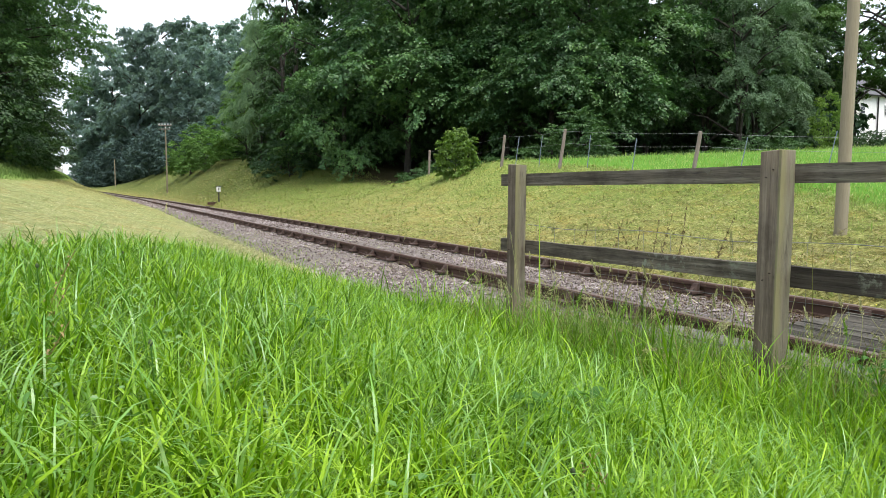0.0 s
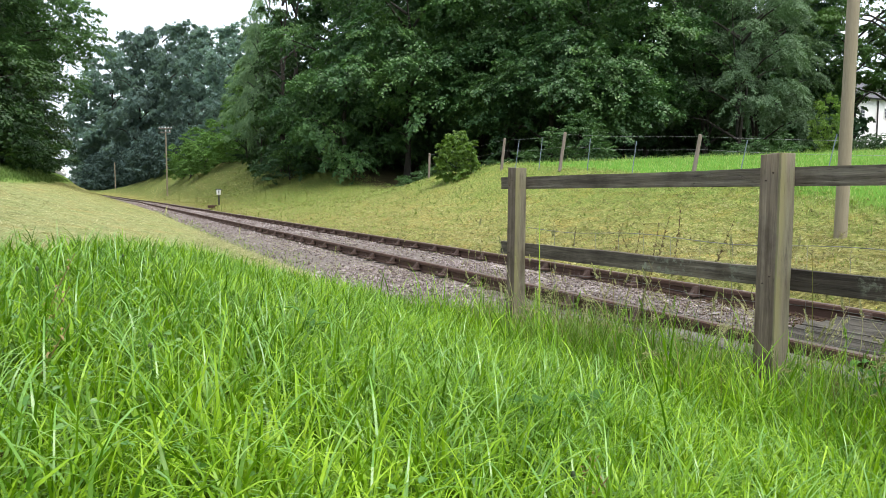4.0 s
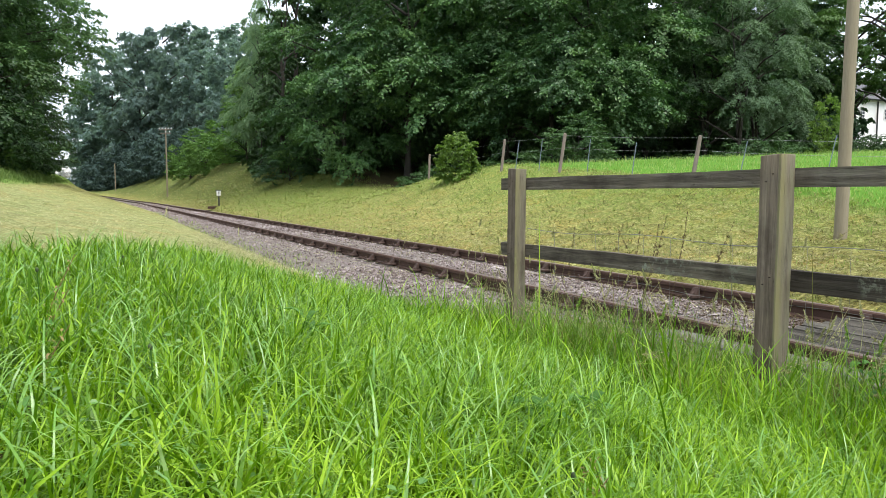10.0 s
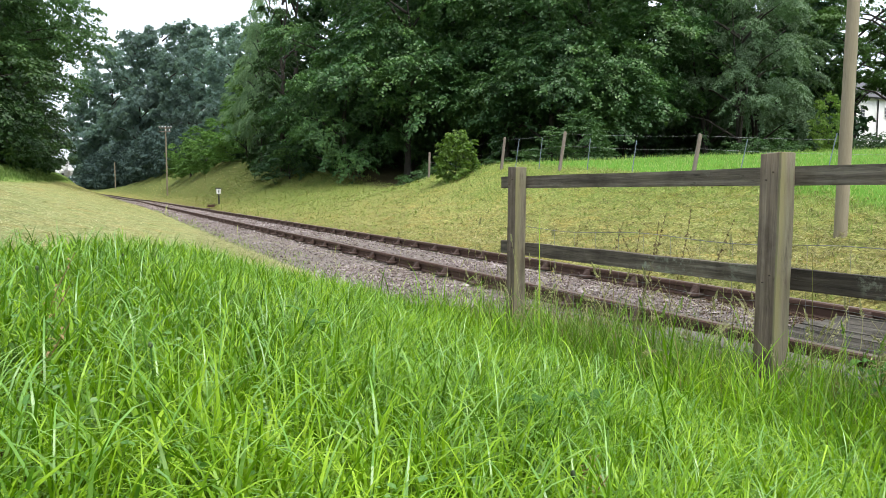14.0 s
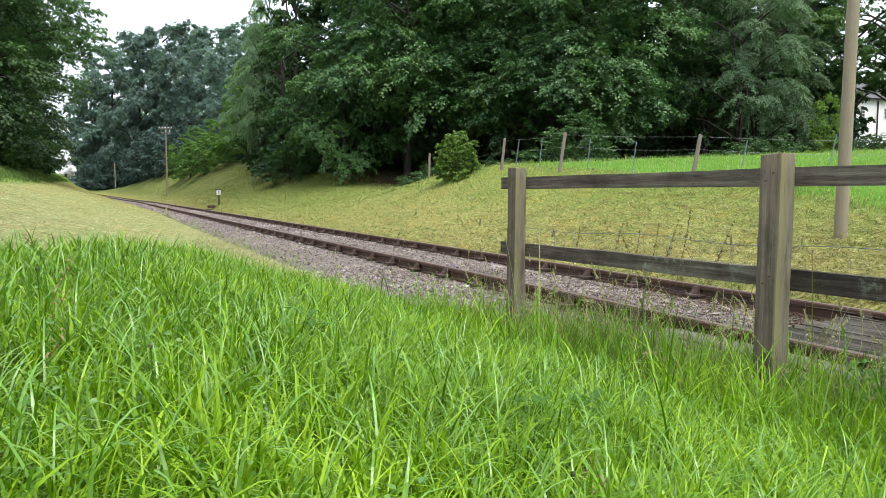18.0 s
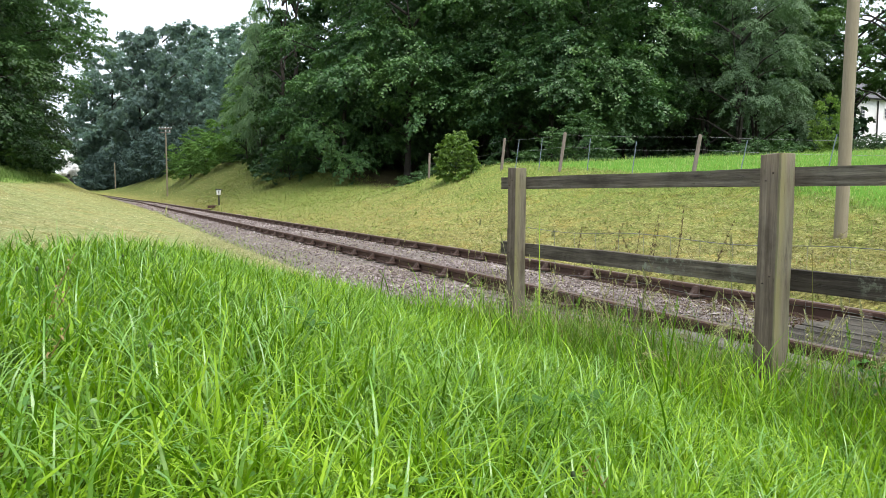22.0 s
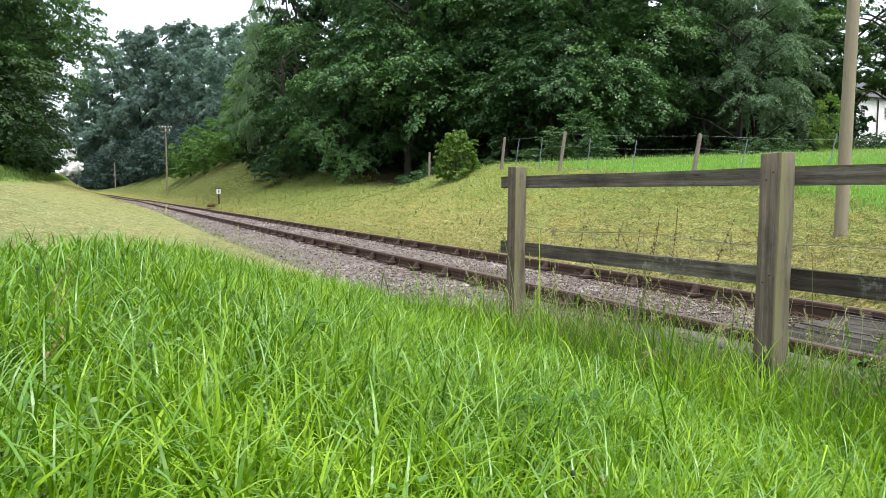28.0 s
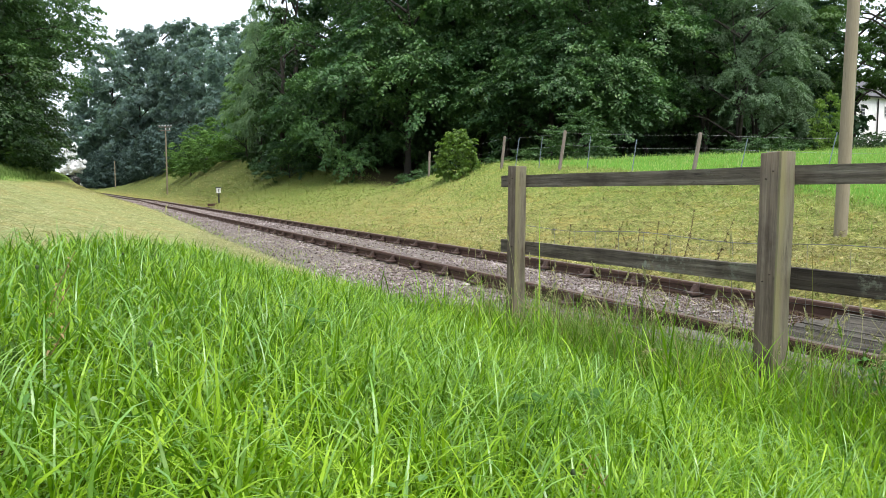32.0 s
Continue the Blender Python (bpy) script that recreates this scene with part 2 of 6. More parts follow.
lichened_post()
M_PALEWOOD = timber("bleached_plank", [(0.050, 0.046, 0.039), (0.110, 0.103, 0.090), (0.215, 0.204, 0.184)], "x", 1.0, ((0.13, 0.14, 0.09), 0.66))
M_DARKWOOD = timber("dark_board", [(0.022, 0.017, 0.014), (0.052, 0.042, 0.034), (0.105, 0.090, 0.074)], "x", 0.85, ((0.20, 0.21, 0.165), 0.66))
M_RAILWOOD = timber("weathered_board", [(0.044, 0.035, 0.028), (0.115, 0.097, 0.079), (0.230, 0.204, 0.173)], "x", 0.85, ((0.20, 0.21, 0.165), 0.66))
M_GREYWOOD = timber("silvered_timber", [(0.030, 0.027, 0.022), (0.074, 0.068, 0.057), (0.150, 0.140, 0.122)], "x", 0.8, ((0.12, 0.13, 0.08), 0.68))
M_POLE = surface("pole_wood", [(0.158, 0.132, 0.086), (0.218, 0.185, 0.125), (0.277, 0.244, 0.178)], 3, 22, 0.85, 0.4, stretch=(4, 4, 0.3), spots=((0.112, 0.099, 0.066), 3, 0.6))
M_STAKE = surface("old_stake_wood", [(0.099, 0.074, 0.056), (0.174, 0.143, 0.118), (0.236, 0.211, 0.180)], 5, 40, 0.9, 0.6, stretch=(4, 4, 0.5))
M_WIRE = surface("galvanised_wire", [(0.14, 0.15, 0.15), (0.25, 0.26, 0.27)], 10, 60, 0.5, 0.1, 0.6)
M_METAL = surface("painted_iron", [(0.10, 0.13, 0.16), (0.20, 0.24, 0.28)], 8, 60, 0.6, 0.2, 0.3)
M_BARK = surface("bark", [(0.016, 0.014, 0.010), (0.034, 0.029, 0.022), (0.056, 0.050, 0.039)], 2, 18, 0.95, 0.9, stretch=(3, 3, 0.5), depth=0.03)
M_WHITE = surface("white_render", [(0.80, 0.80, 0.78), (0.88, 0.88, 0.87)], 1.5, 30, 0.85, 0.2)
M_SLATE = surface("slate", [(0.050, 0.050, 0.056), (0.099, 0.099, 0.105)], 3, 12, 0.7, 0.5, stretch=(1, 6, 1))
M_GLASS = surface("dark_window_glass", [(0.02, 0.025, 0.03), (0.05, 0.06, 0.07)], 1, 5, 0.08, 0.0)
M_IRON = surface("black_locomotive_paint", [(0.010, 0.010, 0.011), (0.022, 0.021, 0.021)], 3, 40, 0.4, 0.1)
M_STEEL = surface("bare_steel", [(0.25, 0.25, 0.25), (0.4, 0.4, 0.4)], 3, 40, 0.4, 0.1, 0.9)
M_CERAMIC = surface("white_ceramic", [(0.46, 0.46, 0.45), (0.56, 0.56, 0.55)], 9, 50, 0.25, 0.05)
M_SIGN = surface("white_enamel", [(0.68, 0.68, 0.66), (0.80, 0.80, 0.78)], 9, 50, 0.4, 0.05)
M_BLACK = surface("black_paint", [(0.015, 0.015, 0.015), (0.03, 0.03, 0.03)], 9, 50, 0.5, 0.1)


def steam_material():
    """Dense white steam: every droplet sheet throws light back and lets as much through."""
    m, n, l, p = base_material("white_steam")
    d, t, mx = n.new("ShaderNodeBsdfDiffuse"), n.new("ShaderNodeBsdfTranslucent"), n.new("ShaderNodeMixShader")
    tc = n.new("ShaderNodeTexCoord")
    r = ramp_node(n, [(0.97, 0.975, 0.98), (0.99, 0.99, 0.99)])
    l.new(noise_node(n, l, 1.5, 4, tc.outputs["Object"]).outputs[0], r.inputs[0])
    for shader in (d, t):
        l.new(r.outputs[0], shader.inputs[0])
    mx.inputs[0].default_value = 0.5
    l.new(d.outputs[0], mx.inputs[1])
    l.new(t.outputs[0], mx.inputs[2])
    l.new(mx.outputs[0], n["Material Output"].inputs[0])
    return m


M_STEAM = steam_material()
M_GRASS = leaf_material("grass_blade", [(0.020, 0.058, 0.002), (0.068, 0.156, 0.004), (0.138, 0.256, 0.006), (0.245, 0.376, 0.024)], 0.25, 0.40, 1.6, 0.28, 0.95, 0.70)
M_ARCH = leaf_material("arching_blade", [(0.040, 0.120, 0.006), (0.090, 0.200, 0.020), (0.180, 0.290, 0.060)], 0.18, 0.34, 2.0, 0.6)
M_STUBBLE = leaf_material("stubble", [(0.098, 0.145, 0.038), (0.155, 0.205, 0.056), (0.235, 0.275, 0.092)], 0.25, 0.7, 1.2, 0.15)
M_CREST = leaf_material("crest_grass", [(0.045, 0.085, 0.018), (0.085, 0.135, 0.032), (0.150, 0.190, 0.060)], 0.25, 0.6, 0.5, 0.15, 1.2)
M_OLD = leaf_material("old_stem", [(0.100, 0.085, 0.035), (0.165, 0.160, 0.055), (0.250, 0.240, 0.095)], 0.2, 0.7, 1.5, 0.15)
M_HERB = leaf_material("herb_leaf", [(0.035, 0.110, 0.014), (0.070, 0.170, 0.024), (0.115, 0.225, 0.040)], 0.25, 0.45, 2.0, 0.5)
M_GRASS_LONG = leaf_material("bank_grass", [(0.030, 0.085, 0.008), (0.105, 0.195, 0.018), (0.215, 0.305, 0.055)], 0.35, 0.5, 1.2)
M_FIELD = leaf_material("field_grass", [(0.070, 0.135, 0.026), (0.118, 0.200, 0.042), (0.200, 0.262, 0.086), (0.270, 0.290, 0.130)], 0.35, 0.6, 0.9, 0.2, 1.8)
M_STRAW = leaf_material("dry_clippings", [(0.080, 0.086, 0.032), (0.170, 0.176, 0.074), (0.265, 0.258, 0.136), (0.420, 0.395, 0.260)], 0.25, 0.8, 0.9, 0.15, 1.0, 1.0)
M_HAY = leaf_material("mixed_hay", [(0.070, 0.062, 0.026), (0.105, 0.096, 0.038), (0.168, 0.150, 0.058), (0.236, 0.226, 0.088), (0.315, 0.298, 0.132), (0.430, 0.398, 0.232)], 0.2, 0.8, 0.55, 0.15, 1.2, 0.95)
M_SEED = leaf_material("seed_stalk", [(0.150, 0.180, 0.060), (0.270, 0.265, 0.130), (0.380, 0.345, 0.200)], 0.2, 0.8, 2.0)
M_STEM = leaf_material("brown_stem", [(0.070, 0.050, 0.028), (0.130, 0.100, 0.058)], 0.1, 0.9, 3.0, 0.1)
M_DOCK = leaf_material("broad_weed_leaf", [(0.025, 0.081, 0.012), (0.050, 0.124, 0.022), (0.074, 0.167, 0.037)], 0.3, 0.6, 3.0, 0.15)
M_DEAD = leaf_material("dead_leaf", [(0.110, 0.078, 0.036), (0.190, 0.138, 0.062), (0.290, 0.220, 0.115)], 0.15, 0.9, 3.0)
M_LITTER = leaf_material("brown_litter", [(0.028, 0.020, 0.012), (0.062, 0.042, 0.024), (0.115, 0.080, 0.046)], 0.05, 0.85, 3.0, 0.1)
M_BUD = leaf_material("dark_bud", [(0.024, 0.040, 0.016), (0.050, 0.075, 0.030)], 0.1, 0.8, 3.0)
M_FLOWER = leaf_material("yellow_petal", [(0.75, 0.62, 0.03), (0.82, 0.72, 0.06)], 0.2, 0.6, 3.0)
# Lit sprays, shaded gaps and blue sky fill are put into these tones.
L_MAPLE = leaf_material("maple_leaf", [(0.018, 0.054, 0.024), (0.040, 0.098, 0.034), (0.076, 0.158, 0.046), (0.150, 0.248, 0.068)], 0.22, 0.45, 0.35, 0.35, 1.5, 0.35)
L_OAK = leaf_material("oak_leaf", [(0.022, 0.058, 0.030), (0.042, 0.095, 0.042), (0.075, 0.145, 0.056)], 0.22, 0.5, 0.2, 0.3, 1.0, 0.35)
# Deep shade on the lower left trees is put into these dark tones.
L_LIME = leaf_material("shaded_lime_leaf", [(0.008, 0.024, 0.010), (0.017, 0.043, 0.015), (0.034, 0.074, 0.021), (0.096, 0.156, 0.034)], 0.22, 0.5, 0.25, 0.3, 1.3, 0.35)
# Shade and bluish distance haze are both put into this leaf colour.
L_DARK = leaf_material("hazed_thicket_leaf", [(0.038, 0.064, 0.062), (0.056, 0.090, 0.084), (0.084, 0.126, 0.112)], 0.2, 0.8, 0.2, 0.1)
# Lighter copy of the oak leaf, with the sunlight mixed into its colour.
L_OPEN = leaf_material("sunlit_oak_leaf", [(0.038, 0.090, 0.026), (0.080, 0.165, 0.042), (0.140, 0.245, 0.062)], 0.25, 0.5, 0.25, 0.3, 1.3, 0.35)
# Lit counterpart of the lime leaf: upper-crown light is in its colour.
L_LINDEN = leaf_material("lit_linden_leaf", [(0.024, 0.062, 0.024), (0.046, 0.106, 0.036), (0.082, 0.162, 0.050), (0.120, 0.210, 0.062)], 0.25, 0.5, 0.25, 0.3, 1.3, 0.35)
L_WILLOW = leaf_material("willow_leaf", [(0.052, 0.096, 0.052), (0.090, 0.150, 0.078), (0.146, 0.214, 0.116)], 0.25, 0.6, 0.25, 0.25, 1.2, 0.35)
L_THORN = leaf_material("hawthorn_leaf", [(0.050, 0.115, 0.030), (0.105, 0.205, 0.052), (0.185, 0.310, 0.085)], 0.3, 0.6, 0.5, 0.2, 1.3)
L_GREY = leaf_material("grey_alder_leaf", [(0.085, 0.150, 0.090), (0.140, 0.225, 0.125), (0.220, 0.320, 0.170)], 0.3, 0.7, 0.3, 0.15, 1.2)
# Distance haze is mixed into this leaf colour: paler and bluer than ash.
L_FAR = leaf_material("hazed_ash_leaf", [(0.100, 0.155, 0.152), (0.130, 0.190, 0.184), (0.165, 0.232, 0.220)], 0.45, 0.8, 0.08, 0.1)
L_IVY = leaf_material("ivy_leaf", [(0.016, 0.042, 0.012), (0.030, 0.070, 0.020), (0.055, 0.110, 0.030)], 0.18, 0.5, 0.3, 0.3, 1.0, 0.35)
L_THICKET = leaf_material("bramble_leaf", [(0.026, 0.068, 0.024), (0.050, 0.108, 0.034), (0.088, 0.160, 0.050)], 0.2, 0.5, 0.8, 0.3, 1.2, 0.4)
L_BUSH = leaf_material("bush_leaf", [(0.055, 0.110, 0.020), (0.105, 0.185, 0.032), (0.190, 0.275, 0.060)], 0.35, 0.5, 0.4)


# ---- geometry helpers ----
def mesh_of(name, verts, faces, material, smooth=False):
    """One mesh out of arrays; faces is (n, 3) or (n, 4)."""
    v, f = np.asarray(verts, np.float32).reshape(-1, 3), np.asarray(faces, np.int32)
    me = bpy.data.meshes.new(name)
    me.vertices.add(len(v))
    me.vertices.foreach_set("co", v.ravel())
    k = f.shape[1]
    me.loops.add(f.size)
    me.loops.foreach_set("vertex_index", f.ravel())
    me.polygons.add(len(f))
    me.polygons.foreach_set("loop_start", np.arange(0, f.size, k, dtype=np.int32))
    me.polygons.foreach_set("use_smooth", np.full(len(f), smooth))
    me.materials.append(material)
    me.update(calc_edges=True)
    me.validate()
    return me


def part(name, bm, material, parent=None, label="", smooth=False):
    """Links a bmesh (or a mesh) as one object under a thing or a part."""
    if isinstance(bm, bpy.types.Mesh):
        me = bm
    else:
        me = bpy.data.meshes.new(name)
        bm.to_mesh(me)
        bm.free()
        me.materials.append(material)
        if smooth:
            me.polygons.foreach_set("use_smooth", np.ones(len(me.polygons), bool))
    ob = new(name, me)
    ob.parent = parent
    return tagged(ob, label)


def thing(name, label, category, m=None, group="", kind=""):
    ob = new(name)
    ob.empty_display_size = 0.1
    if m is not None:
        ob.matrix_basis = m
    return tagged(ob, label, category, group, kind)


def box(bm, size, m=None, bevel=0.0, rough=0.0, cuts=0):
    """A box with bevelled edges; rough shakes its corners a little."""
    r = bmesh.ops.create_cube(bm, size=1.0, matrix=(m or Matrix()) @ Matrix.Diagonal((*size, 1)))
    vs = r["verts"]
    if cuts:
        es = list({e for v in vs for e in v.link_edges})
        bmesh.ops.subdivide_edges(bm, edges=es, cuts=cuts, use_grid_fill=True)
        vs = [v for v in bm.verts if v.is_valid] if len(bm.verts) < 400 else vs
    if bevel:
        es = list({e for v in vs if v.is_valid for e in v.link_edges if len(e.link_faces) == 2 and e.calc_face_angle(0) > 0.5})
        bmesh.ops.bevel(bm, geom=es, offset=bevel, segments=2, affect="EDGES", profile=0.6)
    if rough:
        for v in bm.verts:
            v.co += Vector((random.uniform(-1, 1), random.uniform(-1, 1), random.uniform(-1, 1))) * rough
    return bm


def cylinder(bm, r1, r2, length, m=None, segments=16):
    bmesh.ops.create_cone(bm, cap_ends=True, segments=segments, radius1=r1, radius2=r2, depth=length, matrix=m or Matrix())
    return bm


def tube(points, radii, sides=6):
    """Arrays of a tapered tube along a line of points."""
    pts = np.asarray(points, float)
    rad = np.broadcast_to(np.asarray(radii, float), (len(pts),))
    tan = np.gradient(pts, axis=0)
    tan /= np.linalg.norm(tan, axis=1)[:, None] + 1e-9
    ref = np.where(np.abs(tan[:, 2:3]) > 0.9, [[1.0, 0, 0]], [[0, 0, 1.0]])
    u = np.cross(tan, ref)
    u /= np.linalg.norm(u, axis=1)[:, None] + 1e-9
    w = np.cross(tan, u)
    ang = np.linspace(0, 2 * np.pi, sides, endpoint=False)
    v = (pts[:, None] + rad[:, None, None] * (np.cos(ang)[None, :, None] * u[:, None] + np.sin(ang)[None, :, None] * w[:, None])).reshape(-1, 3)
    f = [(i * sides + j, i * sides + (j + 1) % sides, (i + 1) * sides + (j + 1) % sides, (i + 1) * sides + j)
         for i in range(len(pts) - 1) for j in range(sides)]
    return v, np.array(f)


def join(pieces):
    """Several (verts, faces) arrays as one."""
    vs, fs, base = [], [], 0
    for v, f in pieces:
        vs.append(v)
        fs.append(np.asarray(f) + base)
        base += len(v)
    return np.concatenate(vs), np.concatenate(fs)


# ---- the lie of the land ----
U, R = np.array((-0.432, 0.902)), np.array((0.902, 0.432))   # along the railway, and across it to the right
NEAR_RAIL, FAR_RAIL, RAIL_TOP = 3.85, 5.36, 0.095
BEND = 95.0


def bend(s):
    """How far the railway has swung to the left at s."""
    s = np.asarray(s, float)
    k = np.clip(s - BEND, 0, 120)
    return k * k / 620 + np.clip(s - BEND - 120, 0, None) * 0.387


def rise(s):
    """The railway's own height above its level at the fence."""
    s = np.asarray(s, float)
    k = np.clip(s - 110, 0, 85)
    return 0.036 * k * k / (k + 50) - 0.0005 * np.clip(s, 0, 70)


def world_xy(s, a):
    s, a = np.asarray(s, float), np.asarray(a, float)
    q = a - bend(s)
    return s * U[0] + q * R[0], s * U[1] + q * R[1]


def rail_coords(x, y):
    s = x * U[0] + y * U[1]
    return s, x * R[0] + y * R[1] + bend(s)


def wobble(x, y, size, seed=0.0):
    """Smooth unevenness out of a few waves, between -1 and 1."""
    x, y = np.asarray(x) / size, np.asarray(y) / size
    return (np.sin(1.7 * x + 0.9 * y + seed) + np.sin(-1.1 * x + 2.3 * y + 1.3 * seed + 1) + np.sin(2.9 * x - 1.9 * y + 2 * seed) + np.sin(3.7 * x + 3.1 * y + seed * 3)) / 4


def land(s, a):
    """Height of the ground at s, a."""
    s, a = np.asarray(s, float), np.asarray(a, float)
    x, y = world_xy(s, a)
    foot = np.interp(s, [16, 35, 55, 80, 110], [2.3, 2.75, 2.6, 2.0, 0.9])
    left = 0.25 * np.clip(foot - a, 0, 5.3) * np.interp(s, [30, 55, 80, 110, 150], [1, 1.25, 1.6, 2.1, 2.0]) + 0.44 * np.clip(-3.0 - a, 0, 3.0) + 0.10 * np.clip(-6.5 - a, 0, 12)
    crest = np.interp(s, [-40, 0, 7, 15.7, 18.6, 22.5, 27, 31, 36, 42, 50, 57, 85, 110, 120, 140, 160, 180, 260], [0.6, 0.9, 1.1, 1.45, 1.75, 2.1, 1.9, 1.4, 1.1, 1.5, 2.8, 3.6, 4.7, 4.9, 4.8, 4.2, 2.4, 0.4, 0.1])
    power = np.interp(s, [8, 40], [2.0, 1.15])
    k = np.clip((a - 6.3) / 6.7, 0, 1)
    right = crest * k ** power + np.clip(a - 13.2, 0, 70) * np.interp(s, [10, 60, 90, 150, 190], [0.05, 0.05, 0.11, 0.08, 0.0])
    z = left + right - 0.16 * np.clip(np.minimum(a - 2.2, 6.7 - a) * 3, 0, 1) + rise(s)
    off = np.clip(np.maximum(2.0 - a, a - 6.6), 0, 1)
    fine = np.clip((42 - s) / 14, 0, 1)
    return z + off * (fine * (0.02 * wobble(x, y, 0.22, 6.0) + 0.03 * wobble(x, y, 0.6)) + 0.06 * wobble(x, y, 3.0, 2.0) * np.clip((75 - s) / 30, 0, 1))


def ground_at(x, y):
    return float(land(*rail_coords(x, y)))


def spot(bearing, depth, sink=0.0):
    """A place on the ground: bearing is the sideways share of the depth."""
    x, y = bearing * depth, depth
    return Vector((x, y, ground_at(x, y) - sink))


def spaced(first, last, start, step, growth, top):
    out, x = [first], first
    while x < last:
        x += np.clip(step * growth ** max(0, abs(x) - start), step, top)
        out.append(x)
    return np.array(out)


def both(start, step, growth, top, lo, hi):
    return np.unique(np.concatenate([spaced(0, hi, start, step, growth, top), -spaced(0, -lo, start, step, growth, top)]).round(3))


def field_edge_at(s):
    """Where the mown bank gives way to the pasture."""
    return np.interp(s, [-20, 5, 8, 12, 15.7, 18.6, 26], [9.5, 10.6, 11.4, 13.2, 15.2, 13.1, 13.6])


def uncut_end(a):
    """How far along the line the unmown grass beside the camera reaches."""
    return np.interp(a, [-4, -1.5, -0.5, 0, 0.45, 1.0, 1.35, 1.8, 2.4, 3], [3.0, 3.4, 3.9, 4.9, 6.5, 7.5, 6.4, 6.1, 6.2, 6.2])


def build_ground():
    ss, aa = both(28, 0.3, 1.03, 60, -300, 2400), both(9, 0.22, 1.09, 60, -1200, 1200)
    S, A = np.meshgrid(ss, aa, indexing="ij")
    X, Y = world_xy(S, A)
    Z = land(S, A)
    n, k = S.shape
    i = np.arange(n * k).reshape(n, k)
    f = np.stack([i[:-1, :-1], i[:-1, 1:], i[1:, 1:], i[1:, :-1]], -1).reshape(-1, 4)[:, ::-1]
    me = mesh_of("ground", np.stack([X, Y, Z], -1), f, M_GROUND, True)
    ragged = wobble(X, Y, 1.1, 4.0) * np.clip((45 - S) / 15, 0, 1) + 0.6 * wobble(X, Y, 9.0, 4.0) * np.clip((S - 35) / 15, 0, 1)
    field_edge = field_edge_at(S)
    green = np.clip((A - field_edge) / 0.8 + ragged, 0, 1) * np.clip((27 - S) / 3, 0, 1)
    tall = np.clip((-2.9 - A) / 0.5 + ragged, 0, 1)
    near = np.clip((2.3 - A) / 0.3, 0, 1) * np.clip((uncut_end(A) - 0.3 - S) / 0.6, 0, 1) * np.clip((A + 4.0) / 0.6, 0, 1)
    green = np.maximum(green, tall * 0.7)
    # Far bank: greener growth, plus the wood's shade mixed in through bank and earth.
    bank = 0.45 * np.clip((S - 22) / 18, 0, 1) * np.clip((A - 6.5) / 2, 0, 1)
    earth = np.clip((A - 14.0) / 1.5 + 0.5 * ragged, 0, 1) * np.clip((S - 24) / 5, 0, 1) + np.clip((-8.5 - A) / 2, 0, 1) * np.clip((150 - S) / 20, 0, 1)
    earth = np.maximum(earth, near) + 0.4 * np.clip((S - 32) / 25, 0, 1) * np.clip((A - 6.6) / 1.5, 0, 1)
    fresh = 0.45 * np.clip((A - 8.5 + 0.9 * wobble(X, Y, 2.0, 1.0)) / 4.5, 0, 1)
    hay = np.clip((np.interp(S, [4, 25], [1.5, 3.3]) - A) / 0.7 + 0.4 * ragged, 0, 1) * np.clip((60 - S) / 40, 0, 1)
    col = np.stack([hay, np.clip(np.maximum(np.maximum(green, bank), fresh), 0, 1), np.clip(earth, 0, 1), np.ones_like(Z)], -1)
    layer = me.color_attributes.new("zone", "FLOAT_COLOR", "POINT")
    layer.data.foreach_set("color", col.astype(np.float32).ravel())
    tagged(new("ground", me), "mown grassy railway cutting with dry clippings and a green field", "ground", kind="structure")


def strip(name, a_of, z_of, ss, material):
    """A ribbon along the railway; a_of and z_of list its cross profile."""
    rows = []
    for a, z in zip(a_of, z_of):
        x, y = world_xy(ss, np.full_like(ss, a))
        rows.append(np.stack([x, y, z + rise(ss)], -1))
    v = np.stack(rows, 1)
    n, k = v.shape[:2]
    i = np.arange(n * k).reshape(n, k)
    f = np.stack([i[:-1, :-1], i[:-1, 1:], i[1:, 1:], i[1:, :-1]], -1).reshape(-1, 4)[:, ::-1]
    return mesh_of(name, v, f, material, True)


LINE = np.concatenate([np.arange(-14, 60, 0.5), np.arange(60, 262, 2.0)])


BED_A, BED_Z = (2.35, 2.7, 3.2, 3.55, 3.85, 4.2, 4.6, 5.0, 5.36, 5.7, 6.1, 6.5), (-0.10, -0.05, -0.025, -0.04, -0.075, -0.03, -0.012, -0.03, -0.075, -0.04, -0.05, -0.12)


def build_verge():
    """A strip of dark trodden soil between the grass and the ballast, under the fence."""
    ss = np.arange(-4, 7.6, 0.12)
    aa = np.linspace(2.25, 3.02, 9)
    S, A = np.meshgrid(ss, aa, indexing="ij")
    X, Y = world_xy(S, A)
    end = np.clip((7.2 - S) / 1.5, 0, 1)
    Z = np.interp(A, BED_A, BED_Z) + 0.012 + 0.012 * wobble(X, Y, 0.12, 2.0) + 0.03 * np.clip((2.6 - A) / 0.35, 0, 1) - 0.06 * (1 - end) - 0.05 * np.clip((A - 2.85) / 0.17, 0, 1)
    n, k = S.shape
    i = np.arange(n * k).reshape(n, k)
    f = np.stack([i[:-1, :-1], i[:-1, 1:], i[1:, 1:], i[1:, :-1]], -1).reshape(-1, 4)[:, ::-1]
    tagged(new("verge", mesh_of("verge", np.stack([X, Y, Z], -1), f, M_SOIL, True)), "dark trodden soil along the foot of the fence", "ground", kind="structure")


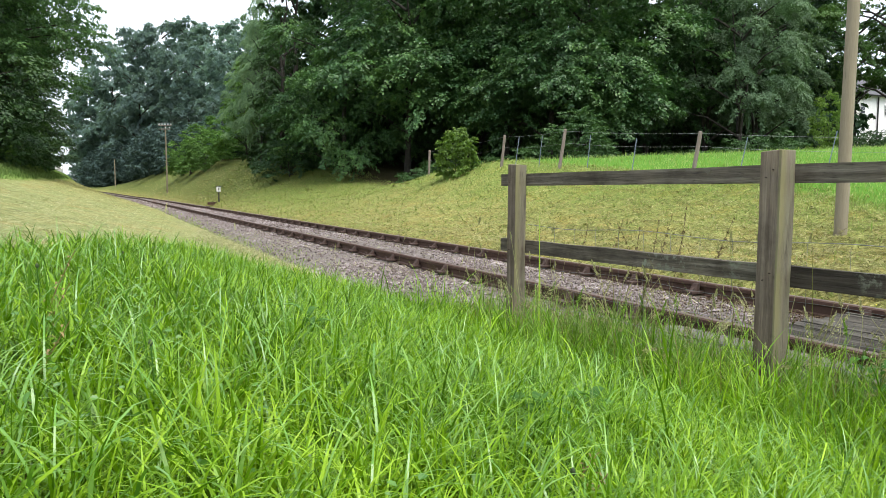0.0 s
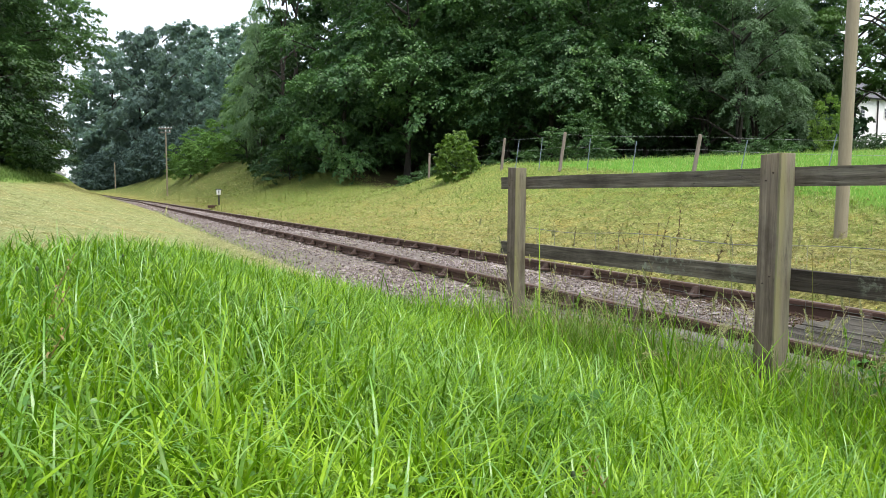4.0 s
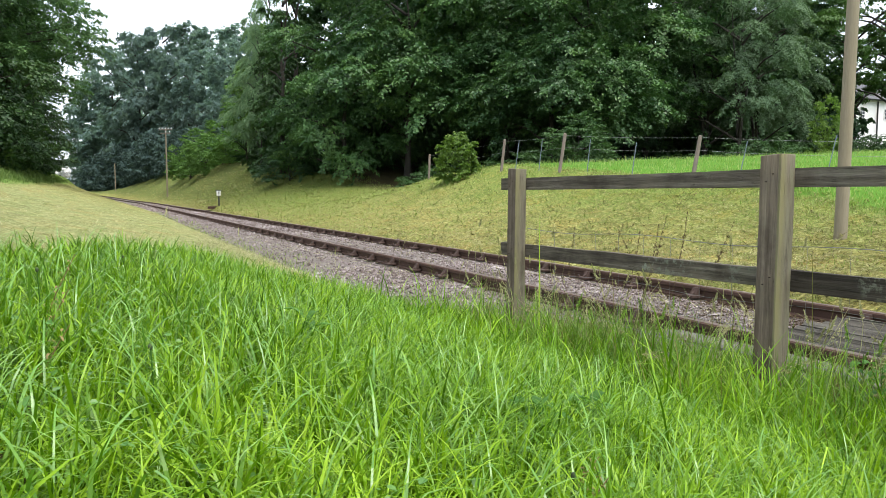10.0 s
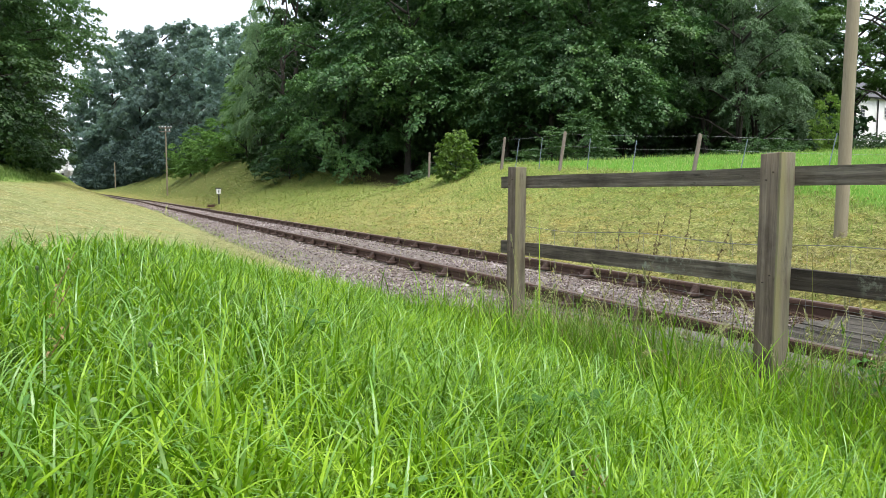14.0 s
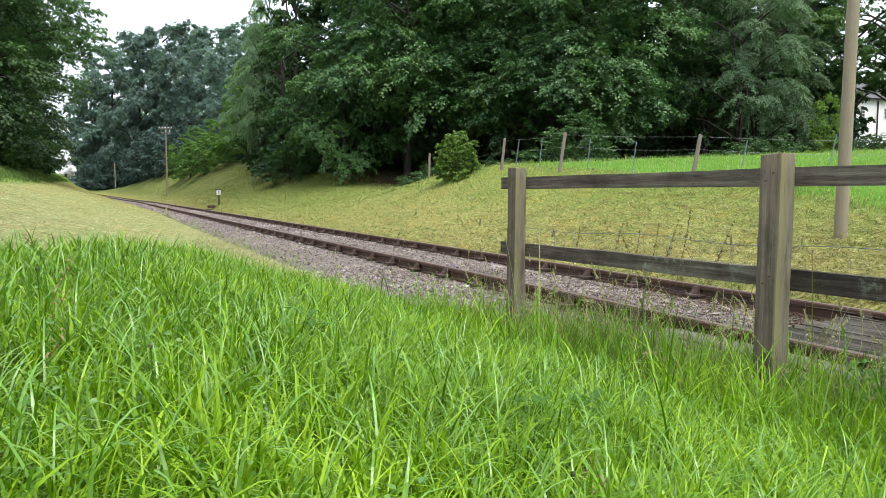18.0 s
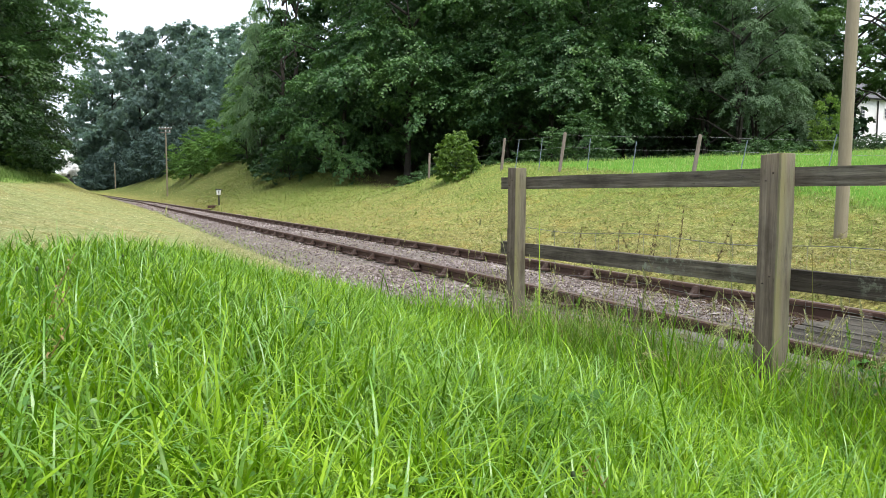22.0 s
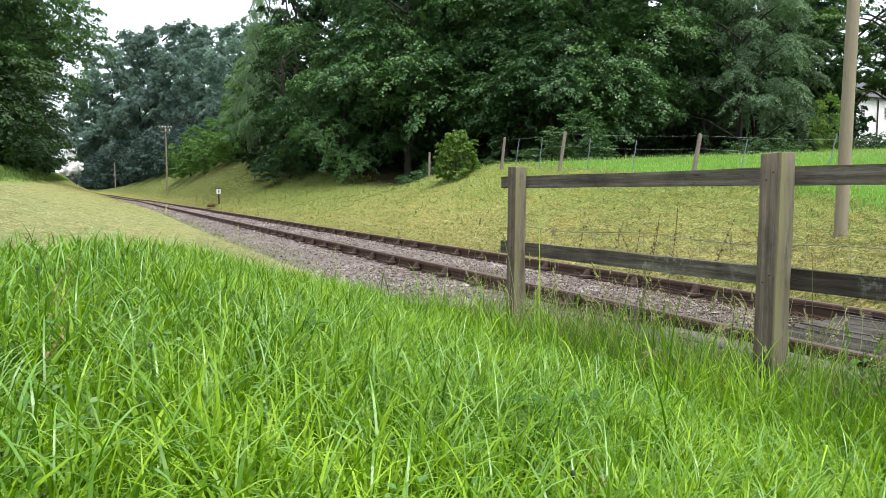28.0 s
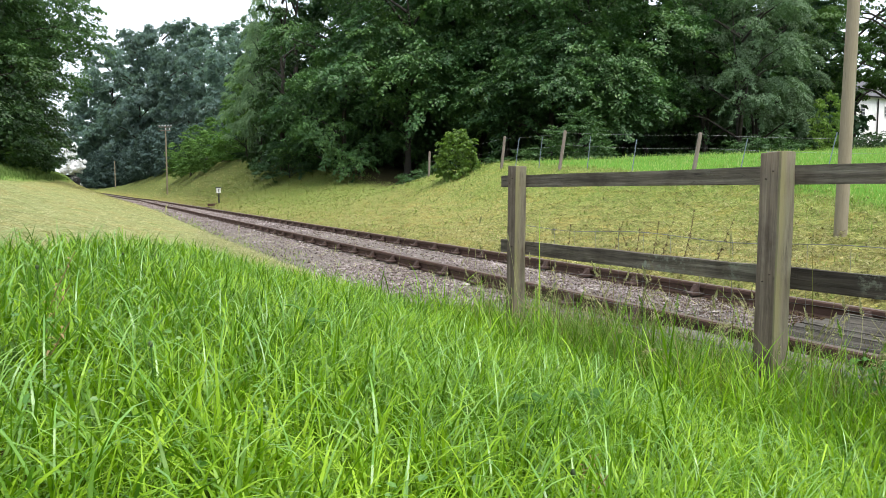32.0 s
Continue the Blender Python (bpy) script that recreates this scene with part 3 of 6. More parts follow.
def build_ballast():
    me = strip("ballast", BED_A, BED_Z, LINE, M_BALLAST)
    bed = tagged(new("ballast_bed", me), "grey and pinkish crushed stone ballast under the rails", "ballast", kind="structure")
    rng = np.random.default_rng(3)
    n = 36000
    s = 2.0 + 85 * rng.random(n) ** 1.8
    a = rng.uniform(2.2, 6.3, n) + 0.15 * rng.normal(size=n)
    keep = (np.abs(a - NEAR_RAIL) > 0.06) & (np.abs(a - FAR_RAIL) > 0.06) & ~((s < 3.4) & (a > 2.9))
    near_s, near_a = np.concatenate([rng.uniform(3.3, 9.5, 12000), rng.uniform(-9, 3.3, 3500)]), rng.uniform(2.4, 6.2, 15500)
    off = (np.abs(near_a - NEAR_RAIL) > 0.05) & (np.abs(near_a - FAR_RAIL) > 0.05) & ~((near_s < 3.5) & (near_s > -0.9) & (near_a > 2.9))
    off &= ~((near_s < 6.5) & (near_a < 2.95))
    near_s, near_a = near_s[off], near_a[off]
    keep &= ~((s < 6.5) & (a < 2.95))
    keep &= rng.random(n) < np.clip((a - 2.1) / 0.5, 0.05, 1)
    s, a = np.concatenate([s[keep], near_s]), np.concatenate([a[keep], near_a])
    n = len(s)
    x, y = world_xy(s, a)
    c = np.stack([x, y, rise(s) + 0.012 + np.interp(a, BED_A, BED_Z)], -1)
    size = rng.gamma(5, 0.0020, (n, 1)) * (1 + np.clip(s[:, None], 0, None) / 22)
    octa = np.array([(1, 0, 0), (0, 1, 0), (-1, 0, 0), (0, -1, 0), (0, 0, 0.75), (0, 0, -0.75)], float)
    v = octa[None] * size[:, :, None] * rng.uniform(0.55, 1.35, (n, 6, 1)) + c[:, None] + rng.normal(0, 0.15, (n, 6, 3)) * size[:, :, None]
    t = np.array([(0, 1, 4), (1, 2, 4), (2, 3, 4), (3, 0, 4), (1, 0, 5), (2, 1, 5), (3, 2, 5), (0, 3, 5)])
    f = (np.arange(n) * 6)[:, None, None] + t[None]
    tagged(new("ballast_stones", mesh_of("ballast_stones", v, f.reshape(-1, 3), M_STONE)), "loose crushed granite stones lying on the ballast", "stones", kind="stuff")


# ---- railway ----
def line_pose(s, a, z=0.0, turn=0.0):
    """A pose on the railway: x runs along it, y to its left."""
    x, y = world_xy(s, a)
    x2, y2 = world_xy(s + 0.5, a)
    return Matrix.Translation((float(x), float(y), z + float(rise(s)))) @ Matrix.Rotation(math.atan2(y2 - y, x2 - x) + turn, 4, "Z")


def build_track():
    track = thing("railway_track", "rusty bullhead railway track on chairs and old sleepers", "railway track")
    prof = [(-0.030, 0), (-0.030, 0.022), (-0.011, 0.036), (-0.011, 0.095), (-0.036, 0.108), (-0.036, 0.138), (-0.028, 0.147), (0.028, 0.147), (0.036, 0.138), (0.036, 0.108), (0.011, 0.095), (0.011, 0.036), (0.030, 0.022), (0.030, 0), (-0.030, 0)]
    for a in (NEAR_RAIL, FAR_RAIL):
        me = strip("rail", [a + p[0] for p in prof], [RAIL_TOP - 0.147 + p[1] for p in prof], LINE, M_RAIL)
        me.polygons.foreach_set("use_smooth", np.zeros(len(me.polygons), bool))
        rail = part("rail", me, None, track, "long rusty brown steel rail")
        part("running_surface", strip("running_surface", (a - 0.027, a, a + 0.027), (RAIL_TOP + 0.001, RAIL_TOP + 0.0025, RAIL_TOP + 0.001), LINE, M_RAIL_TOP), None, rail, "worn paler top of the rail")
    sl = bpy.data.meshes.new("sleeper")
    bm = box(bmesh.new(), (0.25, 2.5, 0.12), bevel=0.012, cuts=2, rough=0.006)
    bm.to_mesh(sl)
    bm.free()
    sl.materials.append(M_SLEEPER)
    # a cast chair: a low plate, two ribbed jaws that grip the rail, two screw heads and the oak key
    ch = bpy.data.meshes.new("chair")
    bm = bmesh.new()
    box(bm, (0.15, 0.34, 0.03), Matrix.Translation((0, 0, 0.012)), bevel=0.008)
    for side in (-1, 1):
        for width, low, high, foot, tip in ((0.085, 0.02, 0.095, 0.10, 0.045), (0.03, 0.02, 0.07, 0.13, 0.05)):
            r = bmesh.ops.create_cube(bm, size=1.0)
            for v in r["verts"]:
                top, outer = v.co.z > 0, v.co.y > 0
                v.co = Vector((v.co.x * width * (0.8 if top else 1.0), side * ((tip + 0.012 if top else foot) if outer else 0.035), high if top else low))
        cylinder(bm, 0.018, 0.014, 0.03, Matrix.Translation((0.04, side * 0.15, 0.04)), 6)
    bmesh.ops.create_cube(bm, size=1.0, matrix=Matrix.Translation((0.01, -0.052, 0.078)) @ Matrix.Diagonal((0.19, 0.032, 0.045, 1)))
    bmesh.ops.recalc_face_normals(bm, faces=bm.faces)
    bm.to_mesh(ch)
    bm.free()
    ch.materials.append(M_CHAIR)
    rng = random.Random(5)
    far = []
    centre = (NEAR_RAIL + FAR_RAIL) / 2
    for i in range(-6, 205):
        s = -0.04 + i * 0.88
        if i < 95:
            tie = part("sleeper", sl, None, track)
            tie.matrix_basis = line_pose(s, centre, -0.100 + rng.uniform(-0.006, 0.006), rng.uniform(-0.02, 0.02))
            for side in (-1, 1):
                c = part("chair", ch, None, tie)
                c.matrix_basis = Matrix.Translation((0, side * 0.755, 0.082))
        else:
            far.append(s)
    v, f = [], []
    for s in far:
        for a in (NEAR_RAIL, FAR_RAIL):
            m = line_pose(s, a, 0.02)
            b = len(v)
            v += [tuple(m @ Vector((x, y, z))) for x, y, z in ((-0.08, -0.12, 0), (0.08, -0.12, 0), (0.08, 0.12, 0), (-0.08, 0.12, 0), (-0.06, -0.05, 0.08), (0.06, -0.05, 0.08), (0.06, 0.05, 0.08), (-0.06, 0.05, 0.08))]
            f += [(b, b + 1, b + 5, b + 4), (b + 1, b + 2, b + 6, b + 5), (b + 2, b + 3, b + 7, b + 6), (b + 3, b, b + 4, b + 7), (b + 4, b + 5, b + 6, b + 7)]
    tagged(part("far_chairs", mesh_of("far_chairs", v, f, M_CHAIR), None, track, "distant rusty chairs"), kind="stuff")


def build_cattle_guard():
    """Weathered timbers laid along the rails beside the crossing."""
    guard = thing("cattle_guard", "silvered split timber cattle guard laid along the rails", "cattle guard")
    rng = random.Random(8)
    for a0, a1, z0, end in ((4.0, 5.22, 0.02, 3.5), (5.52, 6.3, 0.0, 3.6)):
        a = a0
        while a < a1:
            w = rng.uniform(0.075, 0.10)
            length = 4.2 + rng.uniform(-0.2, 0.2)
            bm = bmesh.new()
            box(bm, (length, w, 0.09), cuts=3)
            for v in bm.verts:
                if v.co.z > 0.03:
                    v.co.y *= 0.25
                v.co += Vector((0, rng.uniform(-1, 1), rng.uniform(-1, 1))) * 0.008
            ob = part("timber", bm, M_GREYWOOD, guard)
            ob.matrix_basis = line_pose(end - length / 2 + rng.uniform(-0.1, 0.1), a + w / 2, z0 + rng.uniform(-0.01, 0.01), rng.uniform(-0.008, 0.008))
            a += w + rng.uniform(0.035, 0.075)
    for k, (a, w) in enumerate(((3.03, 0.17), (3.25, 0.22), (3.49, 0.20), (3.68, 0.13))):
        bm = bmesh.new()
        box(bm, (4.3, w, 0.07), cuts=7)
        for v in bm.verts:
            v.co += Vector((0.03 * noise.noise(v.co * 9), 0.010 * noise.noise(v.co * Vector((4, 20, 9)) + Vector((k * 7, 0, 0))), 0.012 * noise.noise(v.co * Vector((3, 14, 9)) + Vector((0, k * 5, 0)))))
        ob = part("plank", bm, M_PALEWOOD, guard, "bleached cracked plank")
        ob.matrix_basis = line_pose(3.7 - 2.15 + 0.12 * (k % 2), a, 0.0 + 0.012 * (k % 3), 0.006 * (k - 1.5))
    for s in (3.3, 1.6, -0.3):
        for a0, length in ((3.35, 0.95), (4.6, 1.3), (5.9, 0.95)):
            ob = part("bearer", box(bmesh.new(), (0.15, length, 0.1), bevel=0.01, rough=0.004), M_GREYWOOD, guard, "cross timber under the slats")
            ob.matrix_basis = line_pose(s, a0, -0.075)


# ---- post and rail fence ----
POST_1, POST_2 = Vector((0.518, 5.0)), Vector((1.540, 3.29))
FENCE_DIR = (POST_2 - POST_1).normalized()
FENCE_TURN = math.atan2(FENCE_DIR.y, FENCE_DIR.x)


def build_fence():
    fence = thing("post_and_rail_fence", "weathered wooden post and rail fence with yellow lichen beside the track", "fence")
    across = Vector((-FENCE_DIR.y, FENCE_DIR.x))
    for k, w in ((0, 0.094), (1, 0.107), (2, 0.11)):
        p = POST_1 + FENCE_DIR * (2.0 * k)
        bm = bmesh.new()
        box(bm, (w, w, 1.7), bevel=0.004, cuts=4)
        for v in bm.verts:
            v.co += Vector((noise.noise(v.co * 3 + Vector((k, 0, 0))), noise.noise(v.co * 3 + Vector((0, k, 5))), 0)) * 0.004
            if v.co.z > 0.84:
                v.co.z += 0.06 * v.co.x * (1 if k else -1)
        ob = part("post", bm, M_POST, fence)
        ob.matrix_basis = Matrix.Translation((p.x, p.y, 1.183 - 0.85)) @ Matrix.Rotation(FENCE_TURN, 4, "Z") @ pose(0, 0, 0, 0.3 * (k - 1), 0.25, 0)
        for z in (1.075, 0.60):
            for dx in (-0.015, 0.02):
                nail = part("nail", cylinder(bmesh.new(), 0.003, 0.0025, 0.012, pose(0, 0, 0, 90), 8), M_CHAIR, fence)
                nail.matrix_basis = Matrix.Translation((p.x, p.y, z + dx)) @ Matrix.Rotation(FENCE_TURN, 4, "Z") @ Matrix.Translation((dx, -w / 2 - 0.004, 0))
    for z, h, thick, start, end, wood in ((1.078, 0.086, 0.036, -0.26, 4.24, M_RAILWOOD), (0.603, 0.092, 0.04, -0.26, 1.995, M_RAILWOOD), (0.600, 0.098, 0.04, 2.0, 4.24, M_DARKWOOD)):
        bm = bmesh.new()
        box(bm, (end - start, thick, h), cuts=14)
        for v in bm.verts:
            ragged = 0.006 if v.co.z > 0 else 0.003
            v.co += Vector((0, noise.noise(v.co * 2.2) * 0.006, noise.noise(v.co * Vector((3, 9, 9)) + Vector((z * 9, 0, 0))) * ragged))
        mid = POST_1 + FENCE_DIR * ((start + end) / 2) + across * (0.057 + thick / 2 - 0.002)
        ob = part("rail", bm, wood, fence, "darker board" if wood is M_DARKWOOD else "")
        ob.matrix_basis = Matrix.Translation((mid.x, mid.y, z)) @ Matrix.Rotation(FENCE_TURN, 4, "Z")
    lines = []
    for z in (0.62, 0.47, 0.33, 0.20, 0.10, 0.755):
        pts = [(*(POST_1 + FENCE_DIR * t + across * 0.10), z + 0.012 * math.sin(t * 5 + z * 20)) for t in np.linspace(0, 4.1, 30)]
        lines.append(tube(pts, 0.0017 if z > 0.7 else 0.0009, 4))
    for t in np.arange(0.1, 4.1, 0.2):
        q = POST_1 + FENCE_DIR * t + across * 0.10
        lines.append(tube([(q.x, q.y, 0.06), (q.x + 0.003, q.y, 0.4), (q.x, q.y, 0.755)], 0.0009, 4))
    part("wire_netting", mesh_of("wire_netting", *join(lines), M_WIRE), None, fence, "thin galvanised stock netting")


def build_field_fence():
    fence = thing("stake_and_wire_fence", "old stake and wire field fence along the bank top", "fence")
    tops = []
    stakes = [(-0.02, 31.0, 1.1, 2, 0.05), (0.082, 25.0, 1.14, 6, 0.05), (0.164, 22.4, 1.22, 8, 0.055), (0.352, 20.6, 1.22, 9, 0.06), (0.69, 18.8, 0.85, -3, 0.06), (0.86, 17.0, 0.9, 2, 0.06)]
    for b, d, h, lean, r in stakes:
        p = spot(b, d)
        pts = [(0, 0, -0.3), (0.005, 0, h * 0.4), (0, 0.004, h - 0.03), (0, 0, h)]
        ob = part("stake", mesh_of("stake", *tube(pts, [r * 1.05, r, r * 0.95, r * 0.55], 9), M_STAKE), None, fence, "leaning weathered round stake")
        ob.matrix_basis = Matrix.Translation(p) @ Matrix.Rotation(radians(lean), 4, "Y")
        tops.append(p + Vector((math.sin(radians(lean)) * h, 0, h)))
    bars = [(0.102, 24.5, 1.0, 7), (0.135, 23.4, 1.0, 6), (0.203, 22.0, 1.0, 5), (0.266, 21.3, 1.0, 7), (0.418, 20.2, 1.0, 11), (0.542, 19.4, 1.0, 12)]
    for b, d, h, lean in bars:
        p = spot(b, d)
        ob = part("dropper", box(bmesh.new(), (0.025, 0.012, h + 0.2), Matrix.Translation((0, 0, h / 2 - 0.1)), bevel=0.003), M_METAL, fence, "leaning blue-grey iron dropper")
        ob.matrix_basis = Matrix.Translation(p) @ Matrix.Rotation(radians(lean), 4, "Y")
    for drop in (0.08, 0.45):
        for p, q in zip(tops, tops[1:]):
            n = 12
            pts = [p.lerp(q, i / n) - Vector((0, 0, drop + 0.06 * 4 * (i / n) * (1 - i / n) * (0.6 if drop < 0.2 else 1))) for i in range(n + 1)]
            part("wire", mesh_of("wire", *tube(pts, 0.003, 4), M_WIRE), None, fence)


# ---- poles ----
def tele_pole(name, place, height, arms, label, lean=0.0, r=0.11):
    pole = thing(name, label, "pole", Matrix.Translation(place) @ Matrix.Rotation(radians(lean), 4, "Y"))
    pts = [(0, 0, -0.4)] + [(0, 0, height * k / 8) for k in range(1, 9)]
    part("shaft", mesh_of("shaft", *tube(pts, np.linspace(r, r * 0.8, len(pts)), 16), M_POLE, True), None, pole)
    for k in range(arms):
        z = height - 0.25 - 0.45 * k
        w = 1.7 - 0.3 * k
        arm = part("crossarm", box(bmesh.new(), (w, 0.09, 0.11), Matrix.Translation((0, -0.1, z)), bevel=0.01), M_STAKE, pole)
        for i in range(5 if k == 0 else 2):
            x = (i / 4 - 0.5) * (w - 0.15) if k == 0 else (i - 0.1) * 0.5 + 0.1
            bm = bmesh.new()
            cylinder(bm, 0.02, 0.02, 0.14, Matrix.Translation((x, -0.1, z + 0.09)), 8)
            cylinder(bm, 0.075, 0.06, 0.10, Matrix.Translation((x, -0.1, z + 0.17)), 10)
            cylinder(bm, 0.055, 0.03, 0.08, Matrix.Translation((x, -0.1, z + 0.25)), 10)
            part("insulator", bm, M_CERAMIC, arm, "white ceramic insulator")
    return pole


def build_poles():
    far_foot, near_foot = spot(-0.389, 93.0), spot(0.5635, 10.6)
    tele_pole("telegraph_pole", far_foot, 9.7 - far_foot.z, 2, "weathered wooden telegraph pole with white insulators", 0, 0.11)
    second = spot(-0.462, 146.0)
    tele_pole("telegraph_pole", second, 7.4 - second.z, 0, "distant bare wooden telegraph pole", 0, 0.12)
    tele_pole("utility_pole", near_foot, 8.2, 1, "tall smooth pale wooden utility pole on the bank", 0.7, 0.093)
    p, q = far_foot + Vector((0, -0.1, 9.7 - far_foot.z)), near_foot + Vector((0, -0.1, 8.1))
    for x in (-0.75, -0.37, 0.37, 0.75):
        wire = thing("telegraph_wire", "thin dark telegraph wire slung between the poles", "wire", group="telegraph wires")
        n = 40
        pts = [(p + Vector((x, 0, 0))).lerp(q + Vector((x, 0, 0)), i / n) - Vector((0, 0, 4.2 * (i / n) * (1 - i / n))) for i in range(n + 1)]
        part("strand", mesh_of("strand", *tube(pts, 0.004, 4), M_METAL), None, wire)


def build_marker():
    p = spot(-0.3165, 48.5)
    base = p.z
    post = thing("ground_signal", "small white-faced trackside signal on a short black post", "signal", Matrix.Translation(p))
    part("post", cylinder(bmesh.new(), 0.05, 0.045, 0.9, Matrix.Translation((0, 0, 0.4)), 10), M_BLACK, post)
    part("case", box(bmesh.new(), (0.27, 0.16, 0.36), Matrix.Translation((0, 0, 0.88)), bevel=0.02), M_SIGN, post)
    part("cap", box(bmesh.new(), (0.40, 0.24, 0.05), Matrix.Translation((0, 0, 1.075)), bevel=0.015), M_BLACK, post)
    part("symbol", box(bmesh.new(), (0.05, 0.01, 0.2), Matrix.Translation((0.03, -0.086, 0.88))), M_BLACK, post)
    for i in range(3):
        q = spot(-0.3165 - 0.008 - 0.010 * i, 48.0)
        slab = thing("timber_baulk", "old timber baulk lying beside the track", "timber", Matrix.Translation(q + Vector((0, 0, 0.07))) @ Matrix.Rotation(radians(6 * i - 4), 4, "Z"), "trackside baulks")
        part("baulk", box(bmesh.new(), (0.42, 1.0, 0.16), bevel=0.02, rough=0.01), M_RAIL, slab)


build_ground()
build_ballast()
build_verge()
build_track()
build_cattle_guard()
build_fence()
build_field_fence()
build_poles()
build_marker()


# ---- trees ----
def leaf_quads(pos, ax, up, ln, slim=0.75):
    """Small folded leaves at pos, pointing along ax, with their upper faces turned to up."""
    ax = ax / (np.linalg.norm(ax, axis=1)[:, None] + 1e-6)
    side = np.cross(ax, up)
    side /= np.linalg.norm(side, axis=1)[:, None] + 1e-6
    up = np.cross(side, ax)
    ln = ln[:, None]
    v = np.stack([pos - ax * ln * 0.45, pos + side * ln * slim * 0.5 + up * ln * 0.1, pos + ax * ln * 0.55 - up * ln * 0.12, pos - side * ln * slim * 0.5 + up * ln * 0.1], 1)
    i = np.arange(len(pos)) * 4
    return v.reshape(-1, 3), np.concatenate([np.stack([i, i + 1, i + 2], 1), np.stack([i, i + 2, i + 3], 1)])


def oval_leaves(pos, ax, up, ln):
    """Oval leaves of two halves folded along the midrib."""
    ax = ax / (np.linalg.norm(ax, axis=1)[:, None] + 1e-6)
    side = np.cross(ax, up)
    side /= np.linalg.norm(side, axis=1)[:, None] + 1e-6
    up, ln = np.cross(side, ax), ln[:, None]
    ring = ((0.0, 0.0, 0.0), (0.28, 0.40, 0.10), (0.72, 0.38, 0.08), (1.0, 0.0, -0.10), (0.72, -0.38, 0.08), (0.28, -0.40, 0.10))
    v = np.stack([pos + ln * (a * ax + b * side + c * up) for a, b, c in ring], 1).reshape(-1, 3)
    i = np.arange(len(pos)) * 6
    return v, np.concatenate([np.stack([i, i + 1, i + 2, i + 3], 1), np.stack([i, i + 3, i + 4, i + 5], 1)])


def fronds(root, head, norm, length, count, size, rng, droop, wide, thick):
    """Leaves set along many drooping twigs: each twig is a flat frond that starts at root and grows along head."""
    k = rng.choice(len(root), count, p=length ** 2 / np.sum(length ** 2))
    t = rng.random(count) ** 0.75
    side = np.cross(head, norm)
    side /= np.linalg.norm(side, axis=1)[:, None] + 1e-6
    u = rng.normal(0, 0.5, count) * (1.05 - 0.75 * t) * wide
    u = np.where(np.abs(u) > 1.1 * wide, u * 0.4, u)
    far = length[k]
    pos = root[k] + head[k] * (far * t)[:, None] + side[k] * (far * u)[:, None] + norm[k] * (far * rng.normal(0, thick, count))[:, None]
    pos[:, 2] -= droop * far * (0.45 * t ** 2 + 0.5 * u ** 2)
    ax = head[k] * 0.7 + side[k] * (np.sign(u) * 0.8)[:, None] + rng.normal(0, 0.35, (count, 3))
    ax[:, 2] -= 0.15 + 0.4 * droop
    return leaf_quads(pos, ax, norm[k] + rng.normal(0, 0.33, (count, 3)), size * rng.uniform(0.6, 1.4, count))


